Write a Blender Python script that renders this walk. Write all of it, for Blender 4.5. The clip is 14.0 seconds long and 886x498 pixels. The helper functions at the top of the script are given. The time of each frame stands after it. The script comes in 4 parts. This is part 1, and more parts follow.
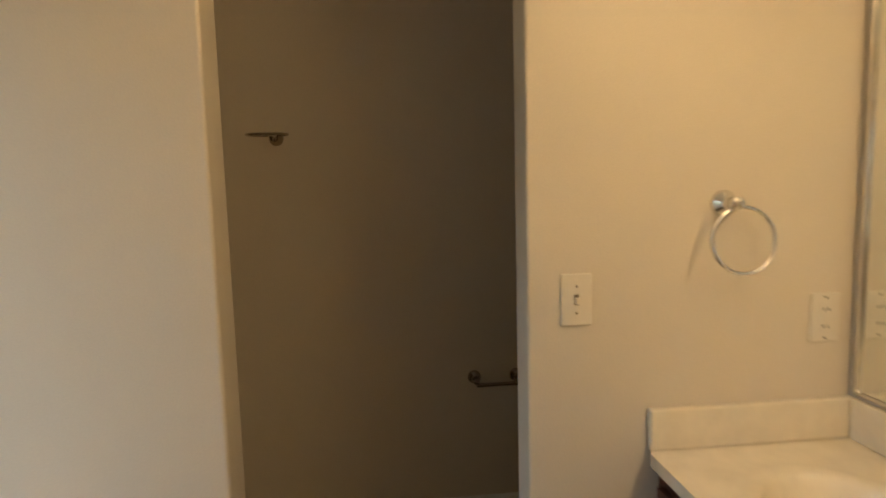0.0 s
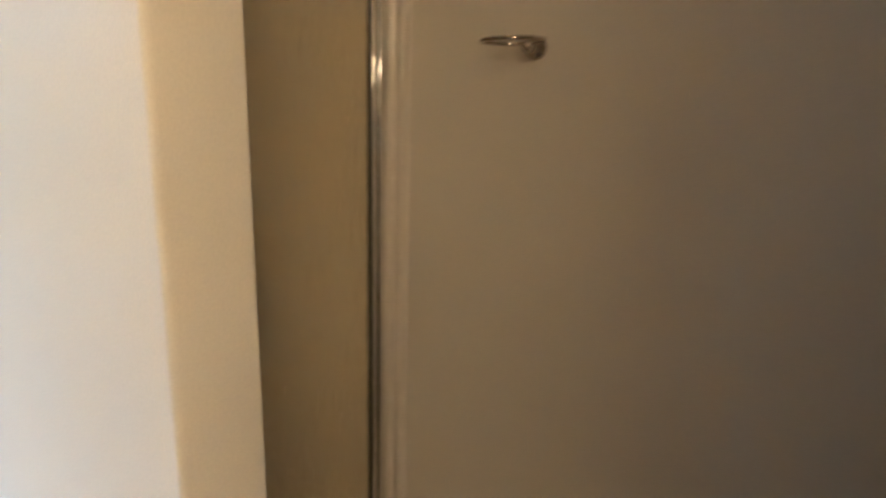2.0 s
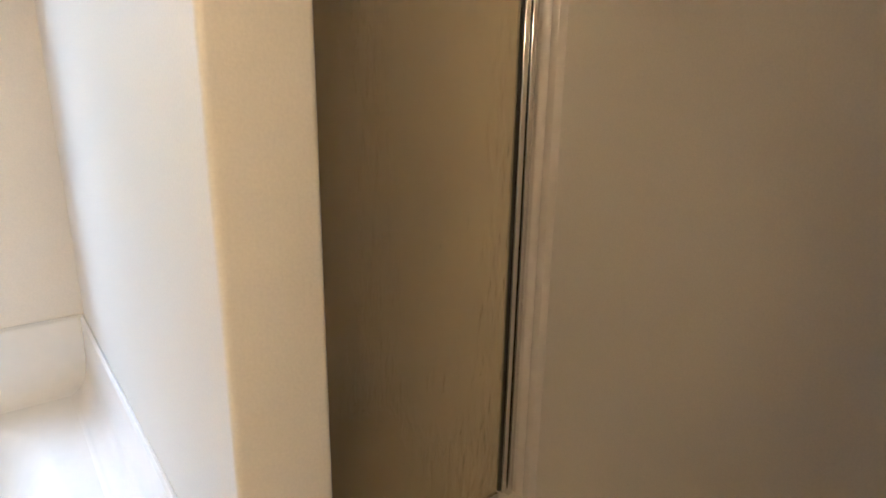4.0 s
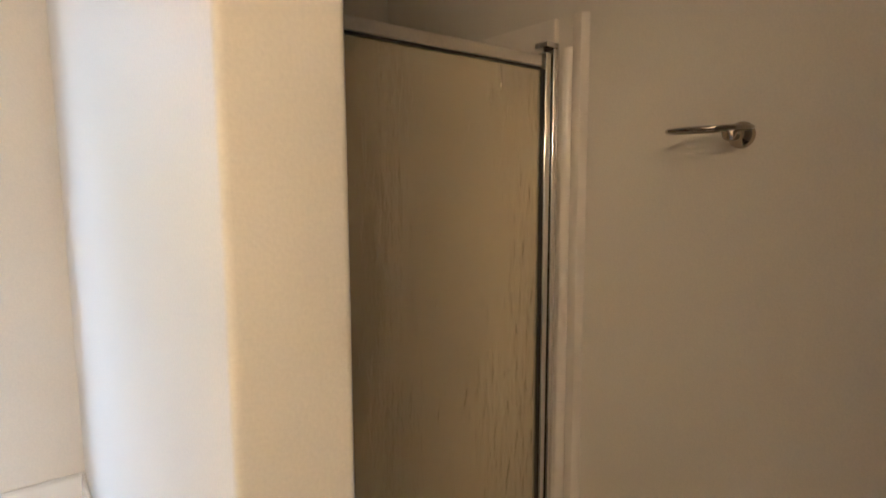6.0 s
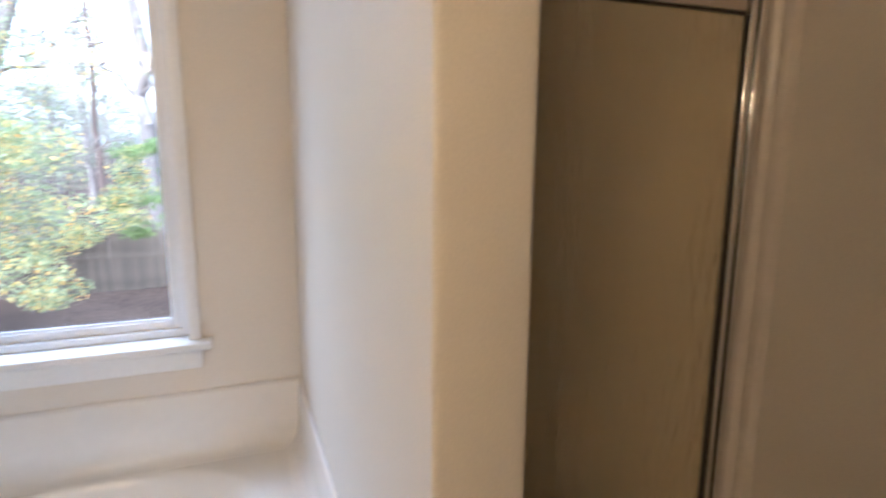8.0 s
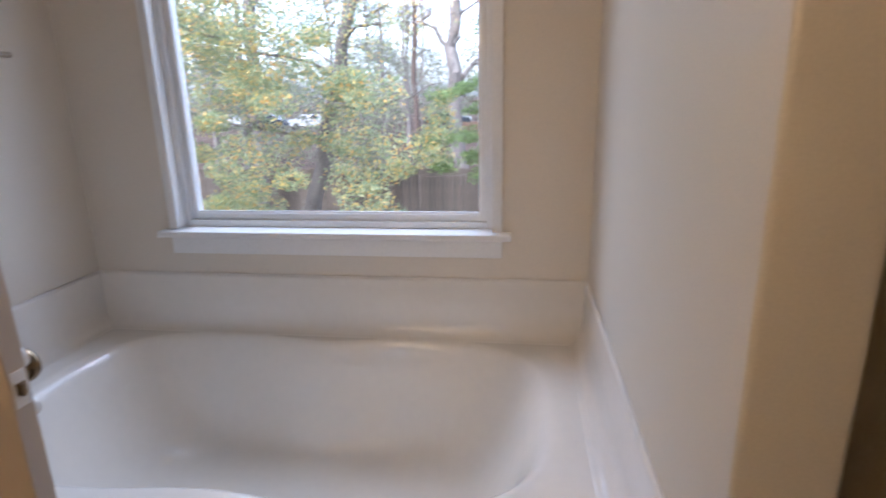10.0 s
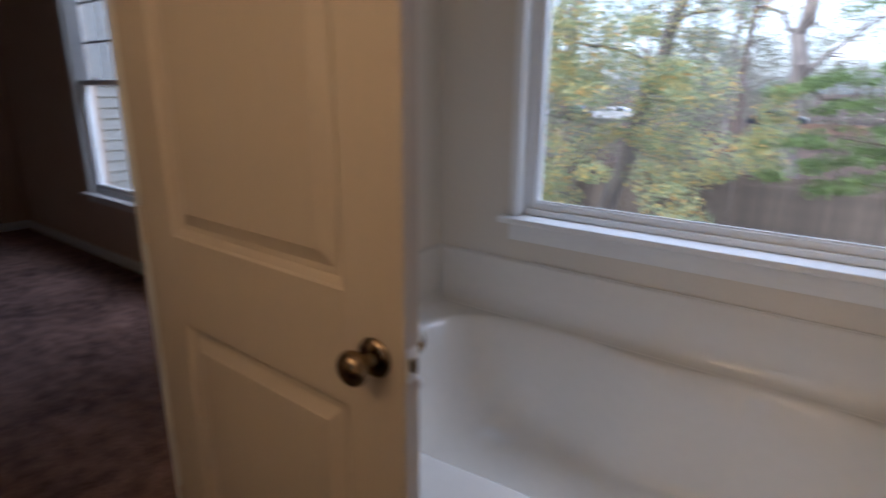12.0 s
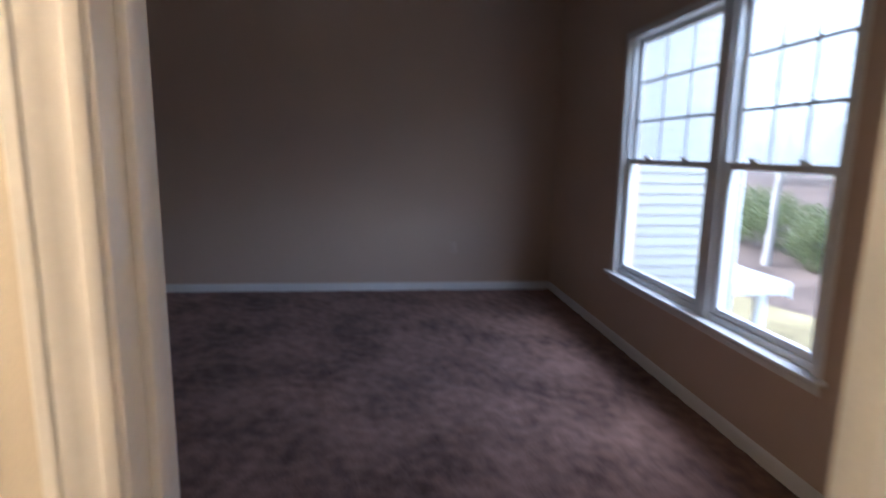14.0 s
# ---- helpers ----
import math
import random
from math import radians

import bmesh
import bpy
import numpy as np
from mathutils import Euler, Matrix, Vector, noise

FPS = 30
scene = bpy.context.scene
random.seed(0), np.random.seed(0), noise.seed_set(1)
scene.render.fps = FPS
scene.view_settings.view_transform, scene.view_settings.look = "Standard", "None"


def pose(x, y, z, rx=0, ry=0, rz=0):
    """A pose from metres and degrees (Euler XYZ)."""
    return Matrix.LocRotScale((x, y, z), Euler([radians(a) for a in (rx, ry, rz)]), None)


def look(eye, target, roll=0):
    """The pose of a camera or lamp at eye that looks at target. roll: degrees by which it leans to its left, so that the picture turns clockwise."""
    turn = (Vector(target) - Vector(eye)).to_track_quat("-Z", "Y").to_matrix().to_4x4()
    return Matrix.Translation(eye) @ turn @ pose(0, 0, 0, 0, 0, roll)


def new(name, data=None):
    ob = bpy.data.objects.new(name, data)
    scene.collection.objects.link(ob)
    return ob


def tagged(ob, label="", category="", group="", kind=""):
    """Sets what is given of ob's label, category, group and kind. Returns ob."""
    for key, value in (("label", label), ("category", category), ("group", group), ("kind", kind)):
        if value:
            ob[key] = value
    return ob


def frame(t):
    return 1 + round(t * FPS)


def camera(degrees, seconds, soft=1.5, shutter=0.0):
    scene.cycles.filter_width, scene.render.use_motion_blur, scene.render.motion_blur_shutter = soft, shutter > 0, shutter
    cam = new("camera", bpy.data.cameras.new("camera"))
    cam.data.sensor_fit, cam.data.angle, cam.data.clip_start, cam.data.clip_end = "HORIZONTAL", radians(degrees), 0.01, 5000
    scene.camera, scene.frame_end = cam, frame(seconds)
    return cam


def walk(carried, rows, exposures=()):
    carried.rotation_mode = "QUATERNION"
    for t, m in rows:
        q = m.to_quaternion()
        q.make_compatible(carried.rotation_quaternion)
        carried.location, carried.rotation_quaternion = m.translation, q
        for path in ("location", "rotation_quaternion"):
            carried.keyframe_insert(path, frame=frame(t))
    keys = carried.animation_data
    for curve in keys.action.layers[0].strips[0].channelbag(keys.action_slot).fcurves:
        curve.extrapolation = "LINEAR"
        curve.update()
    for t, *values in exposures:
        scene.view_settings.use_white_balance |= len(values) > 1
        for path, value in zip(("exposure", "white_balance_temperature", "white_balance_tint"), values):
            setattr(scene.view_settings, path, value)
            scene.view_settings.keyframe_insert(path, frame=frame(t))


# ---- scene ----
# The camera and its walk.
cam = camera(76.89, 14.0, soft=1.6, shutter=0.7)
PATH = [
    (0.0, pose(-1.157, -0.350, 1.370, 84.22, 1.48, -95.68)),
    (0.5, pose(-0.911, -0.425, 1.374, 83.52, -0.65, -90.38)),
    (1.0, pose(-0.665, -0.490, 1.387, 82.47, -1.43, -80.75)),
    (1.5, pose(-0.455, -0.502, 1.381, 81.89, -2.76, -69.21)),
    (2.0, pose(-0.300, -0.494, 1.406, 77.32, -1.53, -58.36)),
    (2.5, pose(-0.215, -0.528, 1.386, 74.94, -2.41, -45.13)),
    (2.7, pose(-0.202, -0.535, 1.317, 75.08, -2.48, -43.14)),
    (5.0, pose(-0.142, -0.493, 1.383, 76.27, -0.11, -38.12)),
    (5.5, pose(-0.137, -0.454, 1.448, 80.25, 0.06, -38.70)),
    (6.0, pose(-0.136, -0.441, 1.492, 83.37, 0.24, -38.72)),
    (6.5, pose(-0.141, -0.474, 1.495, 84.81, 0.03, -37.94)),
    (7.0, pose(-0.145, -0.453, 1.487, 83.99, -0.35, -36.88)),
    (7.5, pose(-0.169, -0.464, 1.492, 81.49, -0.86, -29.71)),
    (8.0, pose(-0.181, -0.502, 1.471, 79.68, -0.37, -20.75)),
    (8.5, pose(-0.204, -0.549, 1.423, 78.02, -0.62, -12.42)),
    (10.8, pose(-0.270, -0.557, 1.334, 74.07, 1.67, 16.55)),
    (11.0, pose(-0.286, -0.552, 1.334, 74.21, 1.48, 18.77)),
    (11.5, pose(-0.339, -0.529, 1.343, 73.87, 1.27, 26.18)),
    (12.0, pose(-0.464, -0.492, 1.342, 73.99, -0.41, 37.29)),
    (12.5, pose(-0.622, -0.468, 1.353, 74.03, -0.48, 50.51)),
    (13.0, pose(-0.865, -0.471, 1.371, 72.94, -0.09, 63.61)),
    (13.5, pose(-1.094, -0.486, 1.380, 74.95, -0.50, 76.48)),
    (13.8, pose(-1.220, -0.477, 1.406, 77.64, -0.96, 80.66)),
    (14.0, pose(-1.311, -0.456, 1.414, 80.09, -1.01, 83.85)),
]
walk(cam, PATH, exposures=[(0.0, 2.90, 6200, 6), (1.5, 3.60, 5400, 7), (2.7, 4.0, 4950, 8), (6.5, 3.98, 4850, 10), (7.5, 3.64, 4900, 12), (8.5, 3.28, 5080, 15), (11.0, 2.45, 5300, 18), (12.5, 2.22, 5200, 15), (13.2, 2.65, 5080, 13), (14.0, 3.6, 4950, 13)])

# ---- world, sun and lamps ----
world = bpy.data.worlds.new("world")
scene.world = world
world.use_nodes = True
wn = world.node_tree.nodes
sky = wn.new("ShaderNodeTexSky")
sky.sky_type, sky.sun_disc = "NISHITA", False
sky.sun_elevation, sky.sun_rotation = radians(52), radians(205)
sky.air_density, sky.dust_density, sky.ozone_density = 1.0, 3.0, 1.0
wn["Background"].inputs["Strength"].default_value = 0.125
overcast = wn.new("ShaderNodeHueSaturation")
overcast.inputs["Saturation"].default_value = 0.5
world.node_tree.links.new(sky.outputs[0], overcast.inputs["Color"])
world.node_tree.links.new(overcast.outputs[0], wn["Background"].inputs["Color"])
sun = new("sun", bpy.data.lights.new("sun", "SUN"))
sun.data.energy, sun.data.angle, sun.data.color = 0.5, radians(16), (1.0, 0.95, 0.88)
SUN_ROT, SUN_EL = radians(205), radians(52)
sun_dir = Vector((math.sin(SUN_ROT) * math.cos(SUN_EL), math.cos(SUN_ROT) * math.cos(SUN_EL), math.sin(SUN_EL)))
sun.matrix_world = look(tuple(sun_dir * 50), (0, 0, 0))
for lamp_name, eye, aim, w, h, watts, tone in (("sky_light_bath", (-0.90, 2.25, 2.95), (-0.90, 0.55, 0.75), 1.5, 1.1, 9.0, (0.90, 0.95, 1.0)),
                                               ("sky_light_bedroom", (-3.25, 2.30, 2.85), (-6.00, 0.05, 0.25), 1.6, 1.0, 9.0, (1.0, 0.96, 0.93))):
    skylight = new(lamp_name, bpy.data.lights.new(lamp_name, "AREA"))
    skylight.data.shape, skylight.data.size, skylight.data.size_y = "RECTANGLE", w, h
    skylight.data.energy, skylight.data.color = watts, tone
    skylight.matrix_world = look(eye, aim)
BULB_GLOW = 4.4


# ---- materials ----
def material(name):
    m = bpy.data.materials.new(name)
    m.use_nodes = True
    return m, m.node_tree.nodes, m.node_tree.links, m.node_tree.nodes["Principled BSDF"]


def mottled(name, color, rough=0.6, metal=0.0, vary=0.06, scale=3.0, grain=220.0, bump=0.05, spec=0.5, coat=0.0,
            island=0.0, piece=0.0, stretch=(1, 1, 1), second=None, rough_vary=0.08, detail_mix=0.5):
    """A surface of one colour that varies at two scales, with fine relief."""
    m, n, l, p = material(name)
    co = n.new("ShaderNodeTexCoord")
    mp = n.new("ShaderNodeMapping")
    mp.inputs["Scale"].default_value = stretch
    l.new(co.outputs["Object"], mp.inputs[0])
    big, fine = n.new("ShaderNodeTexNoise"), n.new("ShaderNodeTexNoise")
    big.inputs["Scale"].default_value, big.inputs["Detail"].default_value = scale, 5
    fine.inputs["Scale"].default_value, fine.inputs["Detail"].default_value = grain, 3
    l.new(mp.outputs[0], big.inputs["Vector"])
    l.new(mp.outputs[0], fine.inputs["Vector"])
    mix = n.new("ShaderNodeMath")
    mix.operation = "MULTIPLY_ADD"
    l.new(fine.outputs[0], mix.inputs[0])
    mix.inputs[1].default_value = detail_mix
    half = n.new("ShaderNodeMath")
    half.operation = "MULTIPLY"
    l.new(big.outputs[0], half.inputs[0])
    half.inputs[1].default_value = 1.0 - detail_mix
    l.new(half.outputs[0], mix.inputs[2])
    ramp = n.new("ShaderNodeValToRGB")
    lo = [max(0, c * (1 - 2.2 * vary)) for c in color]
    hi = [min(1, c * (1 + 2.2 * vary)) for c in (second or color)]
    ramp.color_ramp.elements[0].position, ramp.color_ramp.elements[1].position = 0.3, 0.7
    ramp.color_ramp.elements[0].color, ramp.color_ramp.elements[1].color = (*lo, 1), (*hi, 1)
    l.new(mix.outputs[0], ramp.inputs[0])
    out = ramp.outputs[0]
    if island or piece:
        src = n.new("ShaderNodeNewGeometry").outputs["Random Per Island"] if island else n.new("ShaderNodeObjectInfo").outputs["Random"]
        hsv = n.new("ShaderNodeHueSaturation")
        rng = n.new("ShaderNodeMapRange")
        l.new(src, rng.inputs[0])
        rng.inputs[3].default_value, rng.inputs[4].default_value = 1 - (island or piece), 1 + (island or piece)
        l.new(rng.outputs[0], hsv.inputs["Value"])
        l.new(out, hsv.inputs["Color"])
        out = hsv.outputs[0]
    l.new(out, p.inputs["Base Color"])
    rr = n.new("ShaderNodeMapRange")
    l.new(big.outputs[0], rr.inputs[0])
    rr.inputs[3].default_value, rr.inputs[4].default_value = max(0.02, rough - rough_vary), min(1, rough + rough_vary)
    l.new(rr.outputs[0], p.inputs["Roughness"])
    p.inputs["Metallic"].default_value = metal
    p.inputs["Specular IOR Level"].default_value = spec
    p.inputs["Coat Weight"].default_value = coat
    if bump:
        bp = n.new("ShaderNodeBump")
        bp.inputs["Strength"].default_value, bp.inputs["Distance"].default_value = bump, 0.004
        l.new(mix.outputs[0], bp.inputs["Height"])
        l.new(bp.outputs[0], p.inputs["Normal"])
    return m


WALL = mottled("wall paint", (0.735, 0.668, 0.570), 0.5, vary=0.03, scale=1.2, grain=260, bump=0.12)
BED_WALL = mottled("bedroom wall paint", (0.62, 0.475, 0.365), 0.62, vary=0.03, scale=1.2, grain=260, bump=0.12)
CEILING = mottled("ceiling paint", (0.85, 0.84, 0.81), 0.9, vary=0.03, scale=2, grain=120, bump=0.3)
TRIM = mottled("trim paint", (0.86, 0.85, 0.83), 0.35, vary=0.02, scale=4, grain=90, bump=0.03)
# Door paint is darkened and warmed; the dim bulb light is in its colour.
DOOR_DIMMED = mottled("dimmed door paint", (0.56, 0.475, 0.39), 0.38, vary=0.010, scale=3, grain=70, bump=0.06, stretch=(1, 1, 0.15))
VINYL = mottled("window vinyl", (0.86, 0.86, 0.86), 0.4, vary=0.02, scale=5, grain=80, bump=0.02)
# White grille vinyl darkened: the shade on horizontal bars is in the colour.
GRILLE_SHADED = mottled("shaded window grille", (0.45, 0.46, 0.48), 0.5, vary=0.03, scale=5, grain=80, bump=0.0)
ACRYLIC = mottled("tub acrylic", (0.80, 0.76, 0.70), 0.20, vary=0.012, scale=1.5, grain=30, bump=0.0, coat=0.3, rough_vary=0.0)
FIBREGLASS = mottled("shower fibreglass", (0.78, 0.70, 0.60), 0.2, vary=0.02, scale=1.5, grain=30, bump=0.01, rough_vary=0.05)
MARBLE = mottled("cultured marble", (0.80, 0.73, 0.60), 0.16, vary=0.035, scale=5, grain=20, bump=0.0, coat=0.3)
PLASTIC = mottled("switch plastic", (0.80, 0.75, 0.66), 0.35, vary=0.015, scale=8, grain=60, bump=0.0)
ALMOND = mottled("almond plastic", (0.66, 0.53, 0.43), 0.4, vary=0.015, scale=8, grain=60, bump=0.0)
SLOT = mottled("dark slot", (0.04, 0.035, 0.03), 0.7, vary=0.05, bump=0.0)
CHROME = mottled("chrome", (0.75, 0.74, 0.72), 0.10, metal=1.0, vary=0.02, scale=20, grain=120, bump=0.0, rough_vary=0.04)
NICKEL = mottled("brushed nickel", (0.42, 0.37, 0.31), 0.11, metal=1.0, vary=0.05, scale=30, grain=300, bump=0.02)
ALUMINIUM = mottled("satin aluminium", (0.78, 0.72, 0.64), 0.36, metal=1.0, vary=0.03, scale=20, grain=200, bump=0.0)
BRASS = mottled("antique brass", (0.23, 0.165, 0.10), 0.2, metal=1.0, vary=0.10, scale=25, grain=200, bump=0.02)
RUBBER = mottled("dark gasket", (0.03, 0.025, 0.02), 0.6, vary=0.08, bump=0.0)
CHERRY = mottled("dark cherry wood", (0.085, 0.028, 0.016), 0.35, vary=0.16, scale=3, grain=40, bump=0.04, stretch=(6, 6, 0.6))
# Unseen floor, toned dark to cut the light bounced onto low surfaces.
TILE_FLOOR = mottled("vinyl floor", (0.10, 0.075, 0.055), 0.4, vary=0.06, scale=4, grain=60, bump=0.04)
SIDING = mottled("vinyl siding", (0.46, 0.44, 0.39), 0.55, vary=0.03, scale=3, grain=60, bump=0.06, piece=0.03, stretch=(4, 0.5, 1))
FENCE_WOOD = mottled("weathered fence wood", (0.105, 0.082, 0.060), 0.9, vary=0.25, scale=3, grain=14, bump=0.3, piece=0.22, stretch=(3, 3, 0.4))
# Bark tone is lightened to put the haze over the trunks into it.
BARK = mottled("bark", (0.17, 0.145, 0.125), 0.95, vary=0.25, scale=4, grain=26, bump=0.9, stretch=(1, 1, 0.35))
PALE_BARK = mottled("pale bark", (0.27, 0.24, 0.21), 0.95, vary=0.2, scale=4, grain=26, bump=0.8, stretch=(1, 1, 0.35))
PINE_BARK = mottled("pine bark", (0.10, 0.07, 0.055), 0.95, vary=0.25, scale=5, grain=22, bump=0.9, stretch=(1, 1, 0.4))
GROUND = mottled("leaf litter ground", (0.048, 0.034, 0.026), 0.95, vary=0.3, scale=0.35, grain=9, bump=0.5, spec=0.1, second=(0.084, 0.060, 0.045))
LAWN = mottled("dry winter grass", (0.12, 0.098, 0.050), 0.95, vary=0.25, scale=0.6, grain=18, bump=0.6, spec=0.1, second=(0.17, 0.138, 0.07))
ROOFING = mottled("shingles", (0.10, 0.095, 0.09), 0.9, vary=0.15, scale=2, grain=40, bump=0.4)


def leaf_material(name, stops, rough=0.55):
    m, n, l, p = material(name)
    geo = n.new("ShaderNodeNewGeometry")
    ramp = n.new("ShaderNodeValToRGB")
    ramp.color_ramp.interpolation = "LINEAR"
    while len(ramp.color_ramp.elements) < len(stops):
        ramp.color_ramp.elements.new(0.5)
    for e, (pos, col) in zip(ramp.color_ramp.elements, stops):
        e.position, e.color = pos, (*col, 1)
    l.new(geo.outputs["Random Per Island"], ramp.inputs[0])
    l.new(ramp.outputs[0], p.inputs["Base Color"])
    p.inputs["Roughness"].default_value = rough
    tr = n.new("ShaderNodeBsdfTranslucent")
    l.new(ramp.outputs[0], tr.inputs["Color"])
    mix = n.new("ShaderNodeMixShader")
    mix.inputs[0].default_value = 0.5
    l.new(p.outputs[0], mix.inputs[1])
    l.new(tr.outputs[0], mix.inputs[2])
    l.new(mix.outputs[0], n["Material Output"].inputs["Surface"])
    return m


# Autumn and grey leaf colours are lightened to stand in for outdoor haze.
LEAF_AUTUMN = leaf_material("autumn leaves", [(0, (0.20, 0.26, 0.13)), (0.5, (0.33, 0.38, 0.21)), (0.74, (0.46, 0.46, 0.23)), (0.86, (0.68, 0.52, 0.16)), (1, (0.72, 0.38, 0.12))])
LEAF_GREY = leaf_material("hazed grey green leaves", [(0, (0.17, 0.18, 0.12)), (0.6, (0.26, 0.26, 0.19)), (1, (0.33, 0.29, 0.22))])
LEAF_PINE = leaf_material("pine needles", [(0, (0.10, 0.15, 0.055)), (0.6, (0.18, 0.25, 0.09)), (1, (0.29, 0.37, 0.14))])
LEAF_SHRUB = leaf_material("shrub leaves", [(0, (0.06, 0.075, 0.025)), (0.7, (0.11, 0.125, 0.045)), (1, (0.18, 0.17, 0.07))])


def window_glass(name):
    m, n, l, p = material(name)
    n.remove(p)
    tr, gl, lw, mix = (n.new("ShaderNodeBsdfTransparent"), n.new("ShaderNodeBsdfGlossy"), n.new("ShaderNodeLayerWeight"), n.new("ShaderNodeMixShader"))
    tr.inputs[0].default_value = (0.97, 0.98, 0.975, 1)
    gl.inputs["Roughness"].default_value = 0.01
    power, gloss = n.new("ShaderNodeMath"), n.new("ShaderNodeMath")
    power.operation, gloss.operation = "POWER", "MULTIPLY_ADD"
    l.new(lw.outputs["Facing"], power.inputs[0])
    power.inputs[1].default_value = 5.0
    l.new(power.outputs[0], gloss.inputs[0])
    gloss.inputs[1].default_value, gloss.inputs[2].default_value = 0.9, 0.025
    l.new(gloss.outputs[0], mix.inputs[0])
    l.new(tr.outputs[0], mix.inputs[1])
    l.new(gl.outputs[0], mix.inputs[2])
    l.new(mix.outputs[0], n["Material Output"].inputs["Surface"])
    return m


GLASS = window_glass("window glass")


def milky_glass():
    """Glazing mixed with an uneven, milky translucent layer."""
    m, n, l, p = material("milky glass")
    n.remove(p)
    co, nz, rng, tr, film, mix = (n.new("ShaderNodeTexCoord"), n.new("ShaderNodeTexNoise"), n.new("ShaderNodeMapRange"),
                                  n.new("ShaderNodeBsdfTransparent"), n.new("ShaderNodeBsdfTranslucent"), n.new("ShaderNodeMixShader"))
    nz.inputs["Scale"].default_value, nz.inputs["Detail"].default_value = 2.5, 4
    l.new(co.outputs["Object"], nz.inputs["Vector"])
    l.new(nz.outputs[0], rng.inputs[0])
    rng.inputs[3].default_value, rng.inputs[4].default_value = 0.38, 0.58
    tr.inputs[0].default_value = (0.95, 0.97, 0.97, 1)
    film.inputs["Color"].default_value = (0.43, 0.43, 0.42, 1)
    l.new(rng.outputs[0], mix.inputs[0])
    l.new(tr.outputs[0], mix.inputs[1])
    l.new(film.outputs[0], mix.inputs[2])
    l.new(mix.outputs[0], n["Material Output"].inputs["Surface"])
    return m


MILKY = milky_glass()


def obscure_glass():
    """Rain-patterned shower glass: rough, wavy transmission."""
    m, n, l, p = material("rain glass")
    p.inputs["Base Color"].default_value = (0.97, 0.87, 0.65, 1)
    p.inputs["Transmission Weight"].default_value = 0.76
    p.inputs["Roughness"].default_value = 0.26
    p.inputs["IOR"].default_value = 1.3
    co, mp, nz, bp = n.new("ShaderNodeTexCoord"), n.new("ShaderNodeMapping"), n.new("ShaderNodeTexNoise"), n.new("ShaderNodeBump")
    mp.inputs["Scale"].default_value = (1, 1, 0.3)
    nz.inputs["Scale"].default_value, nz.inputs["Detail"].default_value = 48, 3
    l.new(co.outputs["Object"], mp.inputs[0])
    l.new(mp.outputs[0], nz.inputs["Vector"])
    l.new(nz.outputs[0], bp.inputs["Height"])
    bp.inputs["Strength"].default_value, bp.inputs["Distance"].default_value = 0.9, 0.008
    l.new(bp.outputs[0], p.inputs["Normal"])
    return m


RAIN_GLASS = obscure_glass()


def mirror_material():
    m, n, l, p = material("mirror silver")
    p.inputs["Base Color"].default_value = (0.86, 0.88, 0.84, 1)
    p.inputs["Metallic"].default_value, p.inputs["Roughness"].default_value = 1.0, 0.015
    return m


MIRROR = mirror_material()


def glow(name, color, strength):
    m, n, l, p = material(name)
    p.inputs["Base Color"].default_value = (0.8, 0.78, 0.72, 1)
    p.inputs["Emission Color"].default_value = (*color, 1)
    p.inputs["Emission Strength"].default_value = strength
    return m


BULB = glow("lit globe bulb", (1.0, 0.66, 0.315), BULB_GLOW)


def carpet_material():
    m, n, l, p = material("carpet pile")
    co = n.new("ShaderNodeTexCoord")
    big, mid, fine = (n.new("ShaderNodeTexNoise") for _ in range(3))
    for t, s, d in ((big, 2.2, 5), (mid, 13, 8), (fine, 110, 3)):
        t.inputs["Scale"].default_value, t.inputs["Detail"].default_value = s, d
        l.new(co.outputs["Object"], t.inputs["Vector"])
    a, b = n.new("ShaderNodeMath"), n.new("ShaderNodeMath")
    a.operation = b.operation = "MULTIPLY_ADD"
    l.new(big.outputs[0], a.inputs[0])
    a.inputs[1].default_value = 0.40
    l.new(mid.outputs[0], b.inputs[0])
    b.inputs[1].default_value = 0.38
    l.new(b.outputs[0], a.inputs[2])
    c = n.new("ShaderNodeMath")
    c.operation = "MULTIPLY"
    l.new(fine.outputs[0], c.inputs[0])
    c.inputs[1].default_value = 0.22
    l.new(c.outputs[0], b.inputs[2])
    ramp = n.new("ShaderNodeValToRGB")
    ramp.color_ramp.elements[0].position, ramp.color_ramp.elements[1].position = 0.37, 0.64
    ramp.color_ramp.elements[0].color, ramp.color_ramp.elements[1].color = (0.098, 0.054, 0.044, 1), (0.40, 0.240, 0.192, 1)
    l.new(a.outputs[0], ramp.inputs[0])
    l.new(ramp.outputs[0], p.inputs["Base Color"])
    p.inputs["Roughness"].default_value = 1.0
    p.inputs["Specular IOR Level"].default_value = 0.1
    p.inputs["Sheen Weight"].default_value = 0.1
    bp = n.new("ShaderNodeBump")
    bp.inputs["Strength"].default_value, bp.inputs["Distance"].default_value = 1.0, 0.02
    l.new(a.outputs[0], bp.inputs["Height"])
    l.new(bp.outputs[0], p.inputs["Normal"])
    return m


CARPET = carpet_material()


# ---- mesh helpers ----
def smooth_by_angle(me, deg=40):
    me.polygons.foreach_set("use_smooth", [True] * len(me.polygons))
    try:
        me.set_sharp_from_angle(angle=radians(deg))
    except AttributeError:
        pass


